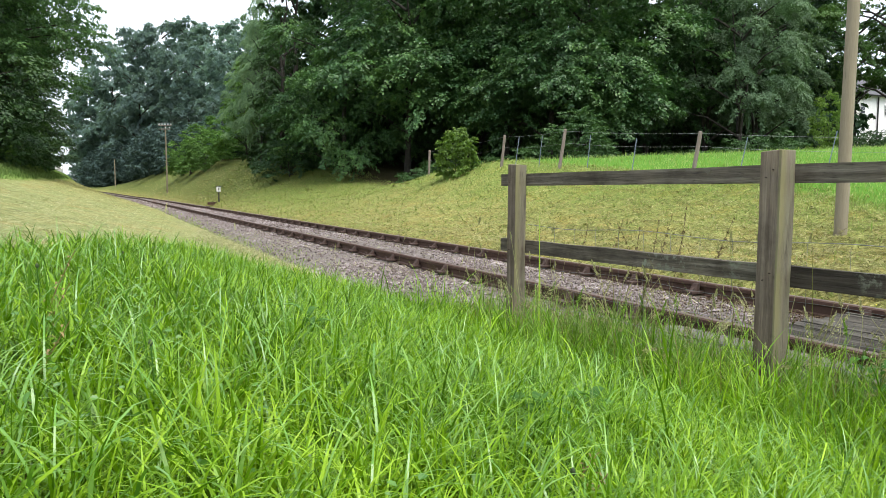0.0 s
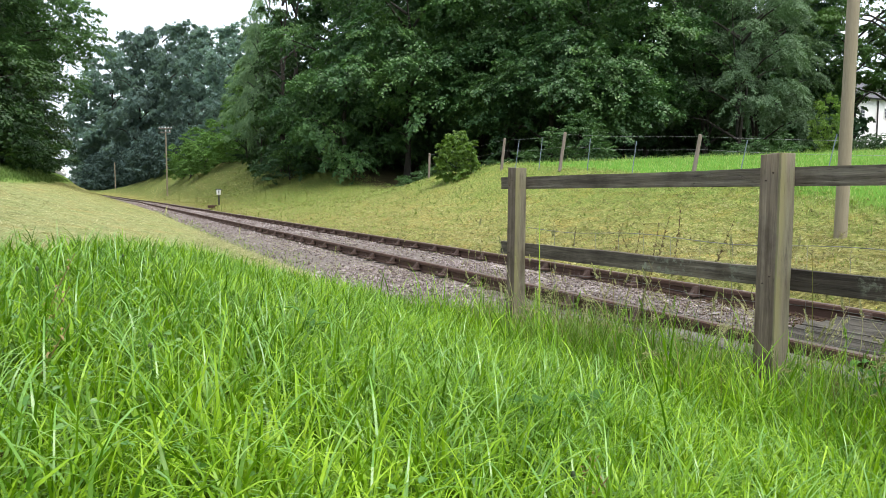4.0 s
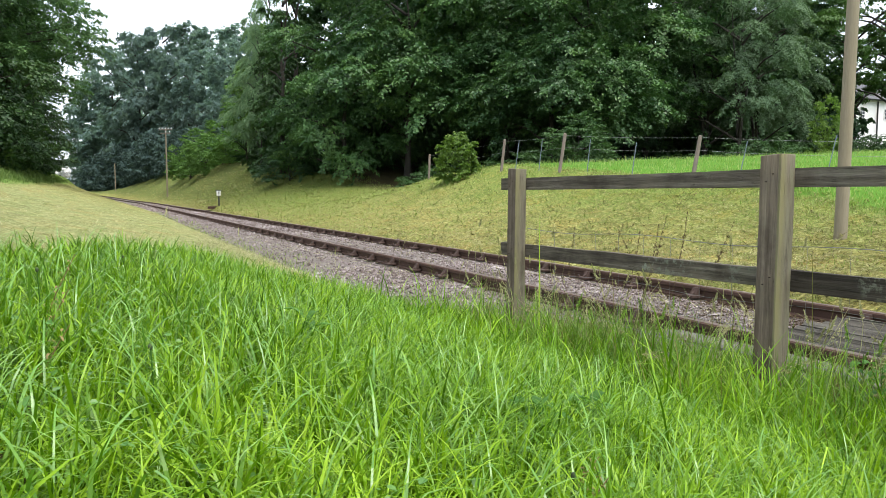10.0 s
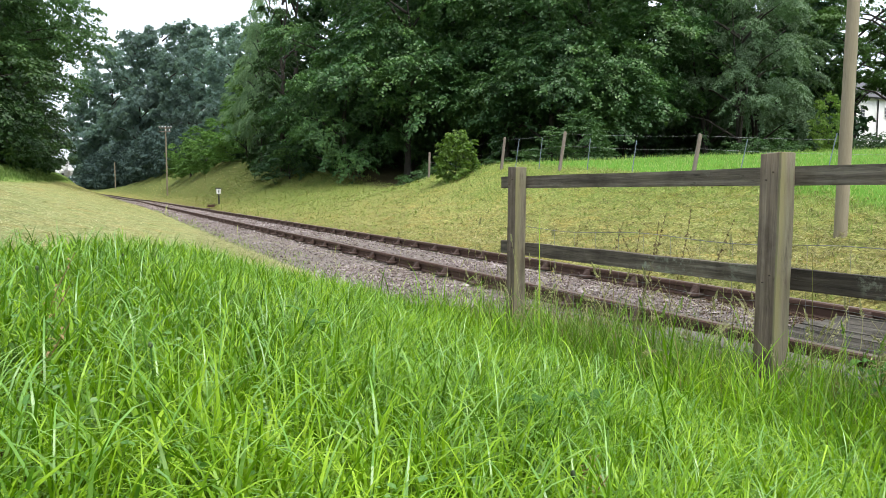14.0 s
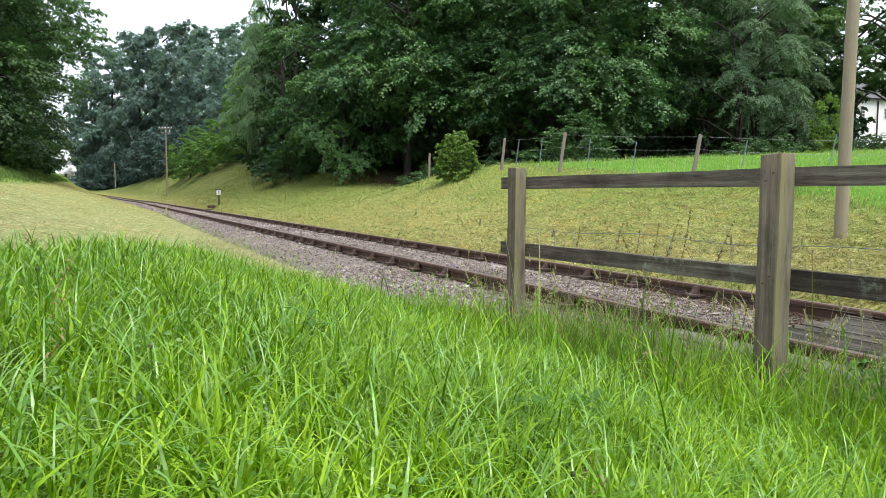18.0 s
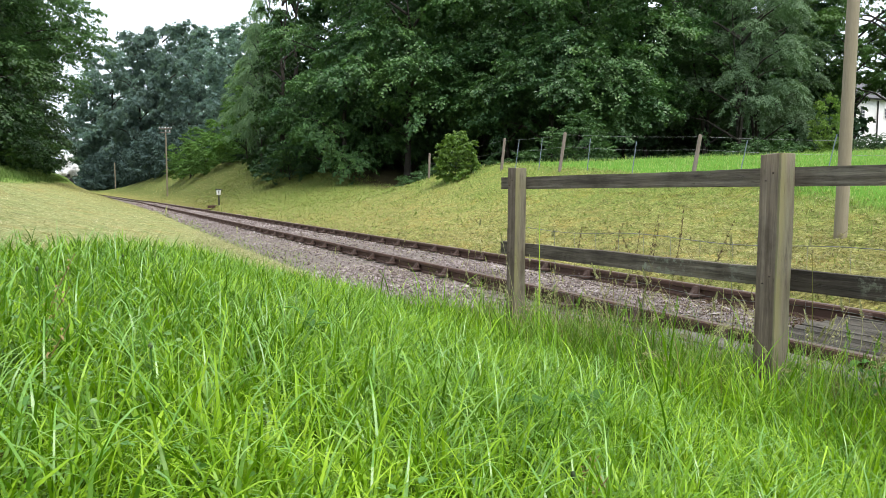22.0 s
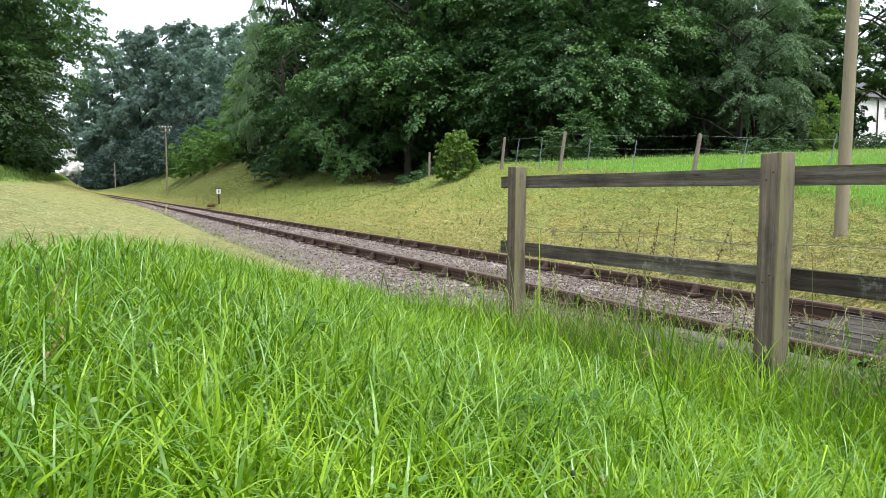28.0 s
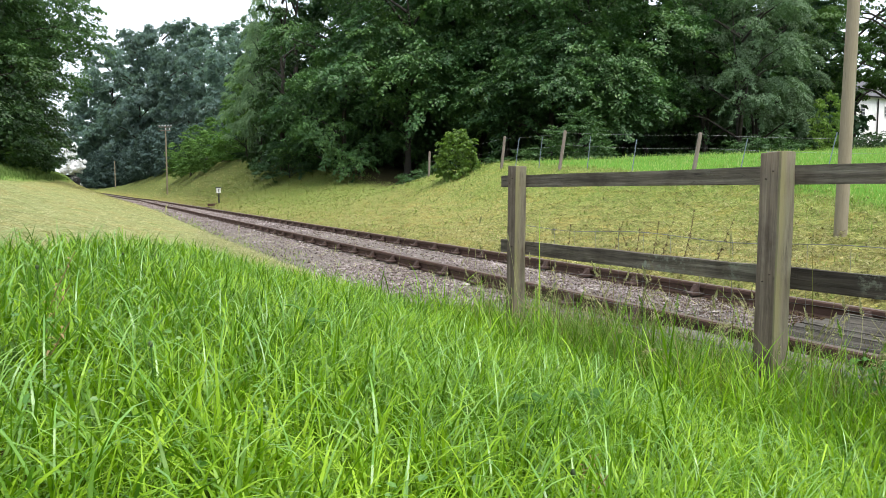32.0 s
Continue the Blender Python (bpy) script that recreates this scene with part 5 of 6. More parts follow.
    v, f = blades(x, y, land(*rail_coords(x, y)) - 0.01, rng.gamma(7, 0.036, n) * (1 + 0.5 * wobble(x, y, 0.16, 3.0)) * np.clip(1.0 - 1.6 * np.clip(q, 0, 1), 0.6, 1), rng.uniform(0.0036, 0.0092, n), 0.2 + rng.gamma(2, 0.6, n), rng, 5)
    tagged(new("fence_foot_grass", mesh_of("fence_foot_grass", v, f, M_GRASS)), "thick bright green grass in front of the fence", "grass", kind="stuff")

    # low broad-leaved herbs showing between the blades
    n = 5200
    y = 0.55 + 3.2 * rng.random(n) ** 1.3
    x = rng.uniform(-1, 1, n) * (0.7 * y + 0.2)
    s, a = rail_coords(x, y)
    keep = tall_zone(x, y) & (np.hypot(x, y) > 0.9) & (wobble(x, y, 0.18, 6.0) + 0.5 * wobble(x, y, 0.5, 2.0) + 0.35 * rng.normal(size=n) > 0.25)
    x, y, s, a = x[keep], y[keep], s[keep], a[keep]
    n = len(x)
    pos = np.stack([x, y, land(s, a) + rng.uniform(0.04, 0.13, n)], -1)
    up = np.array((0, 0, 1.0)) + rng.normal(0, 0.4, (n, 3))
    v, f = oval_leaves(pos, rng.normal(0, 1, (n, 3)) * np.array((1, 1, 0.25)), up, rng.uniform(0.008, 0.018, n))
    tagged(new("low_herbs", mesh_of("low_herbs", v, f, M_HERB)), "small broad clover and buttercup leaves among the grass", "weeds", kind="stuff")

    # dry clippings on both mown banks
    n = 470000
    half = 75000
    scatter = rng.uniform(-0.7, 0.7, (4096, 2))
    d = np.concatenate([2.8 + 60 * rng.random(half) ** 2.4, 5.6 + 95 * rng.random(n - half) ** 2.1])
    b = np.concatenate([rng.uniform(-0.68, -0.05, half), rng.uniform(-0.35, 0.68, n - half)])
    x, y = b * d, d
    s, a = rail_coords(x, y)
    left = (a < np.interp(s, [16, 55], [2.35, 3.3])) & (a > -3.3) & ~tall_zone(x, y)
    right = (rng.random(n) > np.clip((s - 12) / 20, 0, 0.55)) & (a > 6.2) & (a < 14 + 0.05 * s) & ~((a > field_edge_at(s) + 0.6) & (s < 26))
    for name, k, material, label in (("hay_clippings", left, M_STRAW, "pale dry hay clippings strewn on the mown bank"), ("rough_clippings", right, M_HAY, "yellow and brown cut grass lying in swathes")):
        px, py, pd = x[k], y[k], d[k]
        n = len(px)
        grow = 0.5 + pd / 14
        cell = ((0.10 if k is left else 0.16) + 0.012 * pd)[:, None]
        lump = np.round(np.stack([px, py], -1) / cell + rng.normal(0, 0.12, (n, 2)))
        which = (lump[:, 0].astype(np.int64) * 7919 + lump[:, 1].astype(np.int64) * 104729) % 4096
        tuft = (lump + scatter[which]) * cell
        if k is right:
            # raked by the mower into low windrows along the line
            ps, pa = rail_coords(px, py)
            row = 0.75 * np.round(pa / 0.75 + 0.35 * wobble(px, py, 2.5, 5.0)) + 0.18 * wobble(px, py, 0.9, 7.0)
            px, py = world_xy(ps, pa + 0.4 * (row - pa) * rng.random(n))
        pull = (0.2 if k is left else 0.3) * np.sqrt(rng.random(n)) * (scatter[which, 0] > -0.3)
        px, py = px + (tuft[:, 0] - px) * pull, py + (tuft[:, 1] - py) * pull
        raised = land(*rail_coords(px, py)) + 0.02 * rng.random(n) * np.sqrt(grow) + (0.0 if k is left else 0.10) * np.clip(wobble(px, py, 0.13, 2.0) + 0.5 * wobble(px, py, 0.4, 5.0), 0, 1)
        if k is left:
            v, f = blades(px, py, raised, rng.uniform(0.04, 0.10, n) * np.sqrt(grow), rng.uniform(0.004, 0.009, n) * grow, rng.uniform(0.0, 0.3, n), rng, 2, first=(1.25, 1.6))
        else:
            v, f = blades(px, py, raised, rng.uniform(0.04, 0.11, n) * np.sqrt(grow), rng.uniform(0.005, 0.012, n) * grow, rng.uniform(0.1, 0.9, n), rng, 2, math.atan2(U[1], U[0]) + np.pi * rng.integers(0, 2, n) + rng.normal(0, 1.3, n), first=(0.95, 1.6))
        tagged(new(name, mesh_of(name, v, f, material)), label, "clippings", kind="stuff")

    # green stubble coming through, thicker towards the field and along the foot of the bank
    n = 140000
    d = 7.0 + 60 * rng.random(n) ** 1.8
    b = rng.uniform(-0.35, 0.68, n)
    x, y = b * d, d
    s, a = rail_coords(x, y)
    share = 0.08 + 0.75 * np.clip((a - 8.8) / 4.0, 0, 1) + 0.35 * np.clip((6.9 - a) / 0.5, 0, 1) + 0.5 * np.clip((s - 13) / 12, 0, 1) + 0.35 * wobble(x, y, 1.5, 3.0)
    k = (a > 6.2) & (a < 14 + 0.05 * s) & ~((a > field_edge_at(s) + 1.2) & (s < 26)) & (rng.random(n) < share)
    x, y, s, a, grow = x[k], y[k], s[k], a[k], 0.5 + d[k] / 14
    n = len(x)
    v, f = blades(x, y, land(s, a) + 0.02, rng.uniform(0.03, 0.09, n) * np.sqrt(grow), rng.uniform(0.006, 0.013, n) * grow, rng.uniform(0.2, 1.2, n), rng, 2, first=(0.3, 1.2))
    tagged(new("green_stubble", mesh_of("green_stubble", v, f, M_STUBBLE)), "short fresh green stubble between the clippings", "grass", kind="stuff")

    # grass and hay creeping over the edge of the ballast
    n = 9000
    s, a = 5.0 + 40 * rng.random(n) ** 1.6, 2.25 + rng.gamma(1.3, 0.16, n)
    k = (a < 3.2) & (wobble(*world_xy(s, a), 0.5, 2.0) + 0.6 * rng.normal(size=n) > -0.2)
    s, a = s[k], a[k]
    n = len(s)
    x, y = world_xy(s, a)
    v, f = blades(x, y, rise(s) - 0.02 + np.interp(a, BED_A, BED_Z), rng.uniform(0.04, 0.12, n) * (1 + s / 60), rng.uniform(0.005, 0.010, n) * (1 + s / 20), rng.uniform(0.2, 1.4, n), rng, 3, first=(0.2, 1.2))
    tagged(new("edge_grass", mesh_of("edge_grass", v, f, M_STUBBLE)), "sparse yellow-green grass creeping on to the ballast", "grass", kind="stuff")

    # straw and leaf litter blown on to the ballast and between the rails
    n = 9000
    s, a = -1.0 + 19 * rng.random(n) ** 1.2, 2.35 + 3.0 * rng.random(n) ** 1.4
    k = (np.abs(a - NEAR_RAIL) > 0.08) & (wobble(*world_xy(s, a), 0.4, 3.0) + 0.5 * rng.normal(size=n) > 0.1)
    s, a = s[k], a[k]
    n = len(s)
    x, y = world_xy(s, a)
    v, f = blades(x, y, rise(s) + 0.03 + np.interp(a, BED_A, BED_Z), rng.uniform(0.04, 0.13, n), rng.uniform(0.003, 0.008, n), rng.uniform(0.0, 0.5, n), rng, 2, first=(1.1, 1.6))
    tagged(new("straw_litter", mesh_of("straw_litter", v, f, M_SEED)), "dry straw and litter blown over the ballast", "litter", kind="stuff")

    # brown dead leaves and bark crumbs between the near rails and on the soil by the fence
    n = 20000
    s, a = rng.uniform(2.6, 8.0, n), np.where(rng.random(n) < 0.6, rng.uniform(3.95, 5.35, n), rng.uniform(2.4, 3.7, n))
    k = (wobble(*world_xy(s, a), 0.35, 4.0) + 0.6 * rng.normal(size=n) + np.clip((4.5 - s) / 2, -0.8, 0.6) > 0.0)
    s, a = s[k], a[k]
    n = len(s)
    x, y = world_xy(s, a)
    pos = np.stack([x, y, rise(s) + 0.026 + 0.02 * rng.random(n) + np.interp(a, BED_A, BED_Z)], -1)
    v, f = oval_leaves(pos, rng.normal(0, 1, (n, 3)) * np.array((1, 1, 0.2)), np.array((0, 0, 1.0)) + rng.normal(0, 0.35, (n, 3)), rng.uniform(0.010, 0.024, n))
    tagged(new("leaf_litter", mesh_of("leaf_litter", v, f, M_LITTER)), "brown dead leaves and bark crumbs lying on the stones", "litter", kind="stuff")

    # rough tufts on the far part of the cutting side
    n = 16000
    s = 52 + 105 * rng.random(n) ** 1.1
    a = 6.8 + 6.6 * rng.random(n)
    x, y = world_xy(s, a)
    tint = wobble(x, y, 1.2, 3.0) + rng.normal(0, 0.35, n)
    for name, k, material, label in (("bank_tufts", tint > 0, M_CREST, "short green tufts on the far cutting side"), ("bank_hay", tint <= 0, M_HAY, "matted cut hay on the far cutting side")):
        px, py, m = x[k], y[k], int(np.sum(k))
        v, f = blades(px, py, land(s[k], a[k]) - 0.02, rng.uniform(0.12, 0.34, m), rng.uniform(0.03, 0.08, m), rng.uniform(0.1, 0.5, m), rng, 2, first=(1.0, 1.5))
        tagged(new(name, mesh_of(name, v, f, material)), label, "grass", kind="stuff")

    # field grass and the uncut strip on the crest of the left bank
    n = 28000
    d = rng.uniform(9, 42, n)
    b = rng.uniform(0.02, 0.68, n)
    x, y = b * d, d
    s, a = rail_coords(x, y)
    k = (a > field_edge_at(s) + rng.normal(0, 0.35, n)) & (s < 27)
    x, y, s, a = x[k], y[k], s[k], a[k]
    n = len(x)
    v, f = blades(x, y, land(s, a) - 0.01, rng.gamma(8, 0.016, n), rng.uniform(0.008, 0.02, n), rng.gamma(2, 0.4, n), rng, 3)
    tagged(new("field_grass", mesh_of("field_grass", v, f, M_FIELD)), "short bright green pasture grass in the field", "grass", kind="stuff")
    n = 20000
    s = 10 + 75 * rng.random(n) ** 1.3
    a = -3.2 - rng.gamma(2, 1.0, n)
    x, y = world_xy(s, a)
    v, f = blades(x, y, land(s, a) - 0.02, rng.gamma(8, 0.024, n), rng.uniform(0.008, 0.02, n) * (1 + s / 60), rng.gamma(2, 0.35, n), rng, 3)
    tagged(new("crest_grass", mesh_of("crest_grass", v, f, M_CREST)), "uncut rough grass along the crest of the bank", "grass", kind="stuff")


def meets(bearing, fall, over=0.12):
    """The ground under the point where a line of sight, falling by fall per metre of depth, meets the plants' tops."""
    for d in np.arange(0.6, 9, 0.02):
        if EYE - fall * d < ground_at(bearing * d, d) + over:
            break
    return spot(bearing, float(d))


def leaf_blade(length, width, curl, material, jag=0.0, n=7):
    """A broad leaf with a folded midrib, bending down towards its tip; it grows along y."""
    v, f = [], []
    y, z, th = 0.0, 0.0, 0.9
    for k in range(n + 1):
        t = k / n
        w = width * math.sin(math.pi * min(1, t * 0.93 + 0.07)) ** 0.7 * (1 + jag * (k % 2))
        v += [(-w / 2, y, z + w * 0.18), (0, y, z), (w / 2, y, z + w * 0.18)]
        th -= curl / n
        y, z = y + math.cos(th) * length / n, z + math.sin(th) * length / n
    for k in range(n):
        b = 3 * k
        f += [(b, b + 1, b + 4, b + 3), (b + 1, b + 2, b + 5, b + 4)]
    return mesh_of("leaf", v, f, material, True)


def build_weeds():
    rng = random.Random(17)

    def rosette(name, label, category, place, leaves, length, width, material, jag=0.0, rise_by=0.0):
        ob = thing(name, label, category, Matrix.Translation(place))
        mesh = leaf_blade(length, width, 1.5, material, jag)
        for i in range(leaves):
            leaf = part("leaf", mesh, None, ob)
            leaf.matrix_basis = Matrix.Rotation(i * 2.4 + rng.uniform(-0.3, 0.3), 4, "Z") @ Matrix.Translation((0, 0.01, rise_by * (0.3 + 0.7 * i / leaves))) @ Matrix.Rotation(rng.uniform(-0.2, 0.5), 4, "X") @ Matrix.Diagonal((*[rng.uniform(0.75, 1.15)] * 3, 1))
        return ob

    for b, fall in ((0.137, 0.30), (0.213, 0.298), (-0.195, 0.176), (0.24, 0.25), (0.37, 0.27)):
        rosette("dock_plant", "broad-leaved green dock among the long grass", "weed", meets(b, fall), 7, rng.uniform(0.07, 0.11), rng.uniform(0.03, 0.045), M_DOCK, 0.06, 0.13)["group"] = "docks in the grass"
    for b, d in ((0.628, 3.05), (0.60, 3.25), (0.65, 2.9)):
        ob = thing("nettle", "leafy green nettle growing beside the fence", "weed", Matrix.Translation(spot(b, d)), "nettles by the fence")
        h = rng.uniform(0.35, 0.5)
        part("stem", mesh_of("stem", *tube([(0, 0, 0), (0.01, 0, h / 2), (0.02, 0.01, h)], [0.004, 0.003, 0.002], 5), M_DOCK), None, ob)
        mesh = leaf_blade(0.08, 0.045, 1.3, M_DOCK, 0.15)
        for i in range(16):
            leaf = part("leaf", mesh, None, ob)
            leaf.matrix_basis = Matrix.Translation((0.015 * i / 16, 0, h * (0.15 + 0.85 * (i // 2) / 8))) @ Matrix.Rotation(i * math.pi + (i // 2) * 1.57 + 0.3, 4, "Z") @ Matrix.Rotation(-0.4, 4, "X")
    for b, d, n, mat in ((-0.109, 10.4, 6, M_DOCK), (-0.15, 12.2, 5, M_FLOWER), (-0.07, 9.6, 5, M_DOCK), (0.0, 7.9, 4, M_DEAD), (-0.30, 20.0, 5, M_FLOWER), (-0.222, 17.6, 5, M_DOCK), (0.24, 5.4, 6, M_DEAD), (0.3, 5.0, 6, M_DOCK)):
        rosette("ballast_weed", "small weed rooted in the ballast beside the rail", "weed", spot(b, d), n, 0.09, 0.035, mat, 0.1, 0.05)["group"] = "weeds in the ballast"

    # seeding grasses: a thin stem and a loose head
    def stalk(height, lean, head, head_w, material, seed, droop):
        q = np.random.default_rng(seed)
        pts = [(lean * (k / 6) ** 2 * height, 0.03 * math.sin(k), height * (k / 6) * (1 - 0.12 * lean * k / 6)) for k in range(7)]
        ob = thing("seeding_grass", "tall thin seeding grass stalk by the fence", "plant", group="seeding grasses")
        part("stem", mesh_of("stem", *tube(pts, np.linspace(0.0021, 0.0010, 7), 4), material), None, ob)
        n = 70
        t = q.random(n)
        tip, under = np.array(pts[-1]), np.array(pts[-2])
        way = (tip - under) / np.linalg.norm(tip - under)
        pos = tip + way * ((t - 1.0) * head)[:, None] + q.normal(0, head_w, (n, 3)) * (1.05 - t)[:, None]
        pos[:, 2] -= droop * t * head
        ax = way + q.normal(0, 0.5, (n, 3))
        ax /= np.linalg.norm(ax, axis=1)[:, None]
        side = np.cross(ax, q.normal(size=(n, 3)))
        side /= np.linalg.norm(side, axis=1)[:, None]
        ln = 0.009
        v = np.stack([pos - ax * ln, pos + side * ln * 0.3, pos + ax * ln, pos - side * ln * 0.3], 1).reshape(-1, 3)
        f = np.arange(n * 4).reshape(-1, 4)
        part("seed_head", mesh_of("seed_head", v, f, material), None, ob, "loose pale seed head")
        return ob

    tall = [stalk(1.0, lean, 0.35, 0.009, M_STEM, 7 + k, 0.0) for k, lean in enumerate((0.12, 0.25))]
    kinds = [stalk(0.62, 0.35, 0.20, 0.018, M_SEED, 1, 0.3), stalk(0.75, 0.2, 0.10, 0.006, M_SEED, 2, 0.0), stalk(0.5, 0.6, 0.12, 0.016, M_SEED, 3, 0.5), stalk(0.92, 0.12, 0.05, 0.004, M_SEED, 4, 0.0), stalk(0.55, 0.15, 0.08, 0.005, M_GRASS_LONG, 5, 0.0)]
    made = []
    for i in range(210):
        t, q = rng.uniform(-0.6, 3.6), rng.gauss(0.20, 0.26)
        x, y = POST_1.x + FENCE_DIR.x * t - FENCE_DIR.y * q, POST_1.y + FENCE_DIR.y * t + FENCE_DIR.x * q
        m = Matrix.Translation((x, y, ground_at(x, y))) @ Matrix.Rotation(rng.uniform(0, 6.28), 4, "Z") @ Matrix.Diagonal((*[rng.uniform(0.65, 1.05)] * 3, 1))
        kind = kinds[i % 5]
        if i < 5:
            kind.matrix_basis = m
            made.append((kind, m))
        else:
            made.append((copy_thing(kind, m @ Matrix.Diagonal((*(1 / k for k in kind.scale), 1))), m))
    for i, (t, q, turn, g) in enumerate(((0.3, 0.18, 0.3, 0.95), (0.55, 0.22, 0.5, 1.0), (0.88, 0.15, 0.2, 0.95), (0.95, 0.2, 0.5, 1.05), (1.03, 0.14, 0.2, 1.0), (1.12, 0.22, 2.9, 1.0), (1.22, 0.16, 0.3, 1.08), (1.34, 0.2, 0.1, 1.05), (1.72, 0.16, 0.3, 1.1), (2.7, 0.2, 0.5, 0.95))):
        x, y = POST_1.x + FENCE_DIR.x * t - FENCE_DIR.y * q, POST_1.y + FENCE_DIR.y * t + FENCE_DIR.x * q
        m = Matrix.Translation((x, y, ground_at(x, y))) @ Matrix.Rotation(turn, 4, "Z") @ Matrix.Diagonal((g, g, g, 1))
        if i < 2:
            tall[i].matrix_basis = m
            made.append((tall[i], m))
        else:
            made.append((copy_thing(tall[i % 2], m @ Matrix.Diagonal((*(1 / k for k in tall[i % 2].scale), 1))), m))
    for b, fall, g in ((-0.066, 0.12, 0.9), (-0.41, 0.09, 0.5), (-0.30, 0.1, 0.5), (0.02, 0.15, 0.7), (-0.15, 0.13, 0.6), (0.10, 0.14, 0.8)):
        m = Matrix.Translation(meets(b, fall)) @ Matrix.Rotation(rng.uniform(0, 6.28), 4, "Z") @ Matrix.Diagonal((g, g, g, 1))
        made.append((copy_thing(kinds[1], m @ Matrix.Diagonal((*(1 / k for k in kinds[1].scale), 1))), m))

    # plantain heads, a dead dock stem, small yellow flowers
    for b, fall, h, r in ((-0.578, 0.13, 0.16, 0.0045), (-0.42, 0.245, 0.15, 0.004), (0.19, 0.42, 0.13, 0.005), (-0.455, 0.10, 0.15, 0.004)):
        p = meets(b, fall)
        ob = thing("plantain", "plantain with a dark seed head on a thin stalk", "weed", Matrix.Translation(p), "plantains in the grass")
        part("stalk", mesh_of("stalk", *tube([(0, 0, 0), (0.004, 0, h / 2), (0, 0, h)], 0.0015, 5), M_DOCK), None, ob)
        bm = bmesh.new()
        bmesh.ops.create_icosphere(bm, subdivisions=2, radius=r, matrix=Matrix.Translation((0, 0, h)) @ Matrix.Diagonal((1, 1, 1.5, 1)))
        part("seed_head", bm, M_BUD, ob, "dark seed head")
    for b, fall, h in ((-0.575, 0.13, 0.22), (-0.583, 0.16, 0.18), (-0.59, 0.2, 0.15), (0.19, 0.40, 0.12), (0.178, 0.37, 0.12)):
        p = meets(b, fall)
        ob = thing("dead_dock_stem", "withered brown dock stem in the grass", "weed", Matrix.Translation(p) @ Matrix.Rotation(0.3, 4, "Y"), "withered stems")
        part("stem", mesh_of("stem", *tube([(0, 0, 0), (0.01, 0, h / 2), (0.03, 0, h)], [0.002, 0.0016, 0.001], 5), M_DEAD), None, ob)
        mesh = leaf_blade(0.02, 0.005, 2.0, M_DEAD, 0.2)
        for i in range(9):
            part("leaf", mesh, None, ob).matrix_basis = Matrix.Translation((0.02 * i / 9, 0, h * (0.25 + 0.08 * i))) @ Matrix.Rotation(i * 2.4, 4, "Z")
    for b, fall in ((0.156, 0.06), (0.62, 0.17)):
        p = meets(b, fall) + Vector((0, 0, 0.16))
        ob = thing("buttercup", "small yellow buttercup in the grass", "flower", Matrix.Translation(p), "buttercups")
        part("stalk", mesh_of("stalk", *tube([(0, 0, -0.17), (0.003, 0, -0.08), (0, 0, 0)], 0.001, 4), M_DOCK), None, ob)
        mesh = leaf_blade(0.010, 0.009, 0.8, M_FLOWER, 0, 3)
        for i in range(5):
            part("petal", mesh, None, ob).matrix_basis = Matrix.Rotation(i * 1.2566, 4, "Z")
    for b, d, turn, size in ((-0.115, 10.7, 20, (0.7, 0.12, 0.05)), (-0.085, 9.9, 35, (0.5, 0.10, 0.05)), (-0.03, 8.7, 25, (0.6, 0.08, 0.04)), (0.16, 6.3, 30, (0.4, 0.07, 0.04))):
        ob = thing("broken_plank", "broken grey timber lying in the ballast", "timber", Matrix.Translation(spot(b, d) + Vector((0, 0, 0.02))) @ Matrix.Rotation(radians(115 + turn), 4, "Z"), "broken planks")
        part("plank", box(bmesh.new(), size, bevel=0.006, cuts=2, rough=0.006), M_GREYWOOD, ob)
    return made


grow_wood()
grow_grass()
STALKS = build_weeds()


# ---- house beyond the field ----
def build_house():
    p = spot(0.632, 66, 2.3)
    house = thing("house", "white rendered house with a slate roof beyond the field", "house", Matrix.Translation(p) @ Matrix.Rotation(radians(25), 4, "Z"))
    part("wall", box(bmesh.new(), (12, 7, 8.6), Matrix.Translation((0.6, 3.5, 3.5)), bevel=0.02), M_WHITE, house)
    bm = bmesh.new()
    for side in (-1, 1):
        box(bm, (12.8, 4.6, 0.15), Matrix.Translation((0.6, 3.5 + side * 2.0, 9.0)) @ Matrix.Rotation(radians(-side * 35), 4, "X"))
    part("roof", bm, M_SLATE, house)
    for x in (-4.6, -1.2, 1.6, 4.4):
        for z in (2.9, 6.5):
            w = part("window", box(bmesh.new(), (0.68, 0.08, 0.98), Matrix.Translation((x, -0.02, z)), bevel=0.01), M_SIGN, house, "white framed window")
            for i in range(2):
                for j in range(3):
                    part("pane", box(bmesh.new(), (0.25, 0.03, 0.25), Matrix.Translation((x - 0.145 + 0.29 * i, -0.065, z - 0.3 + 0.3 * j))), M_GLASS, w)
    part("downpipe", cylinder(bmesh.new(), 0.06, 0.06, 8.0, Matrix.Translation((-2.5, -0.07, 3.6)), 8), M_BLACK, house)


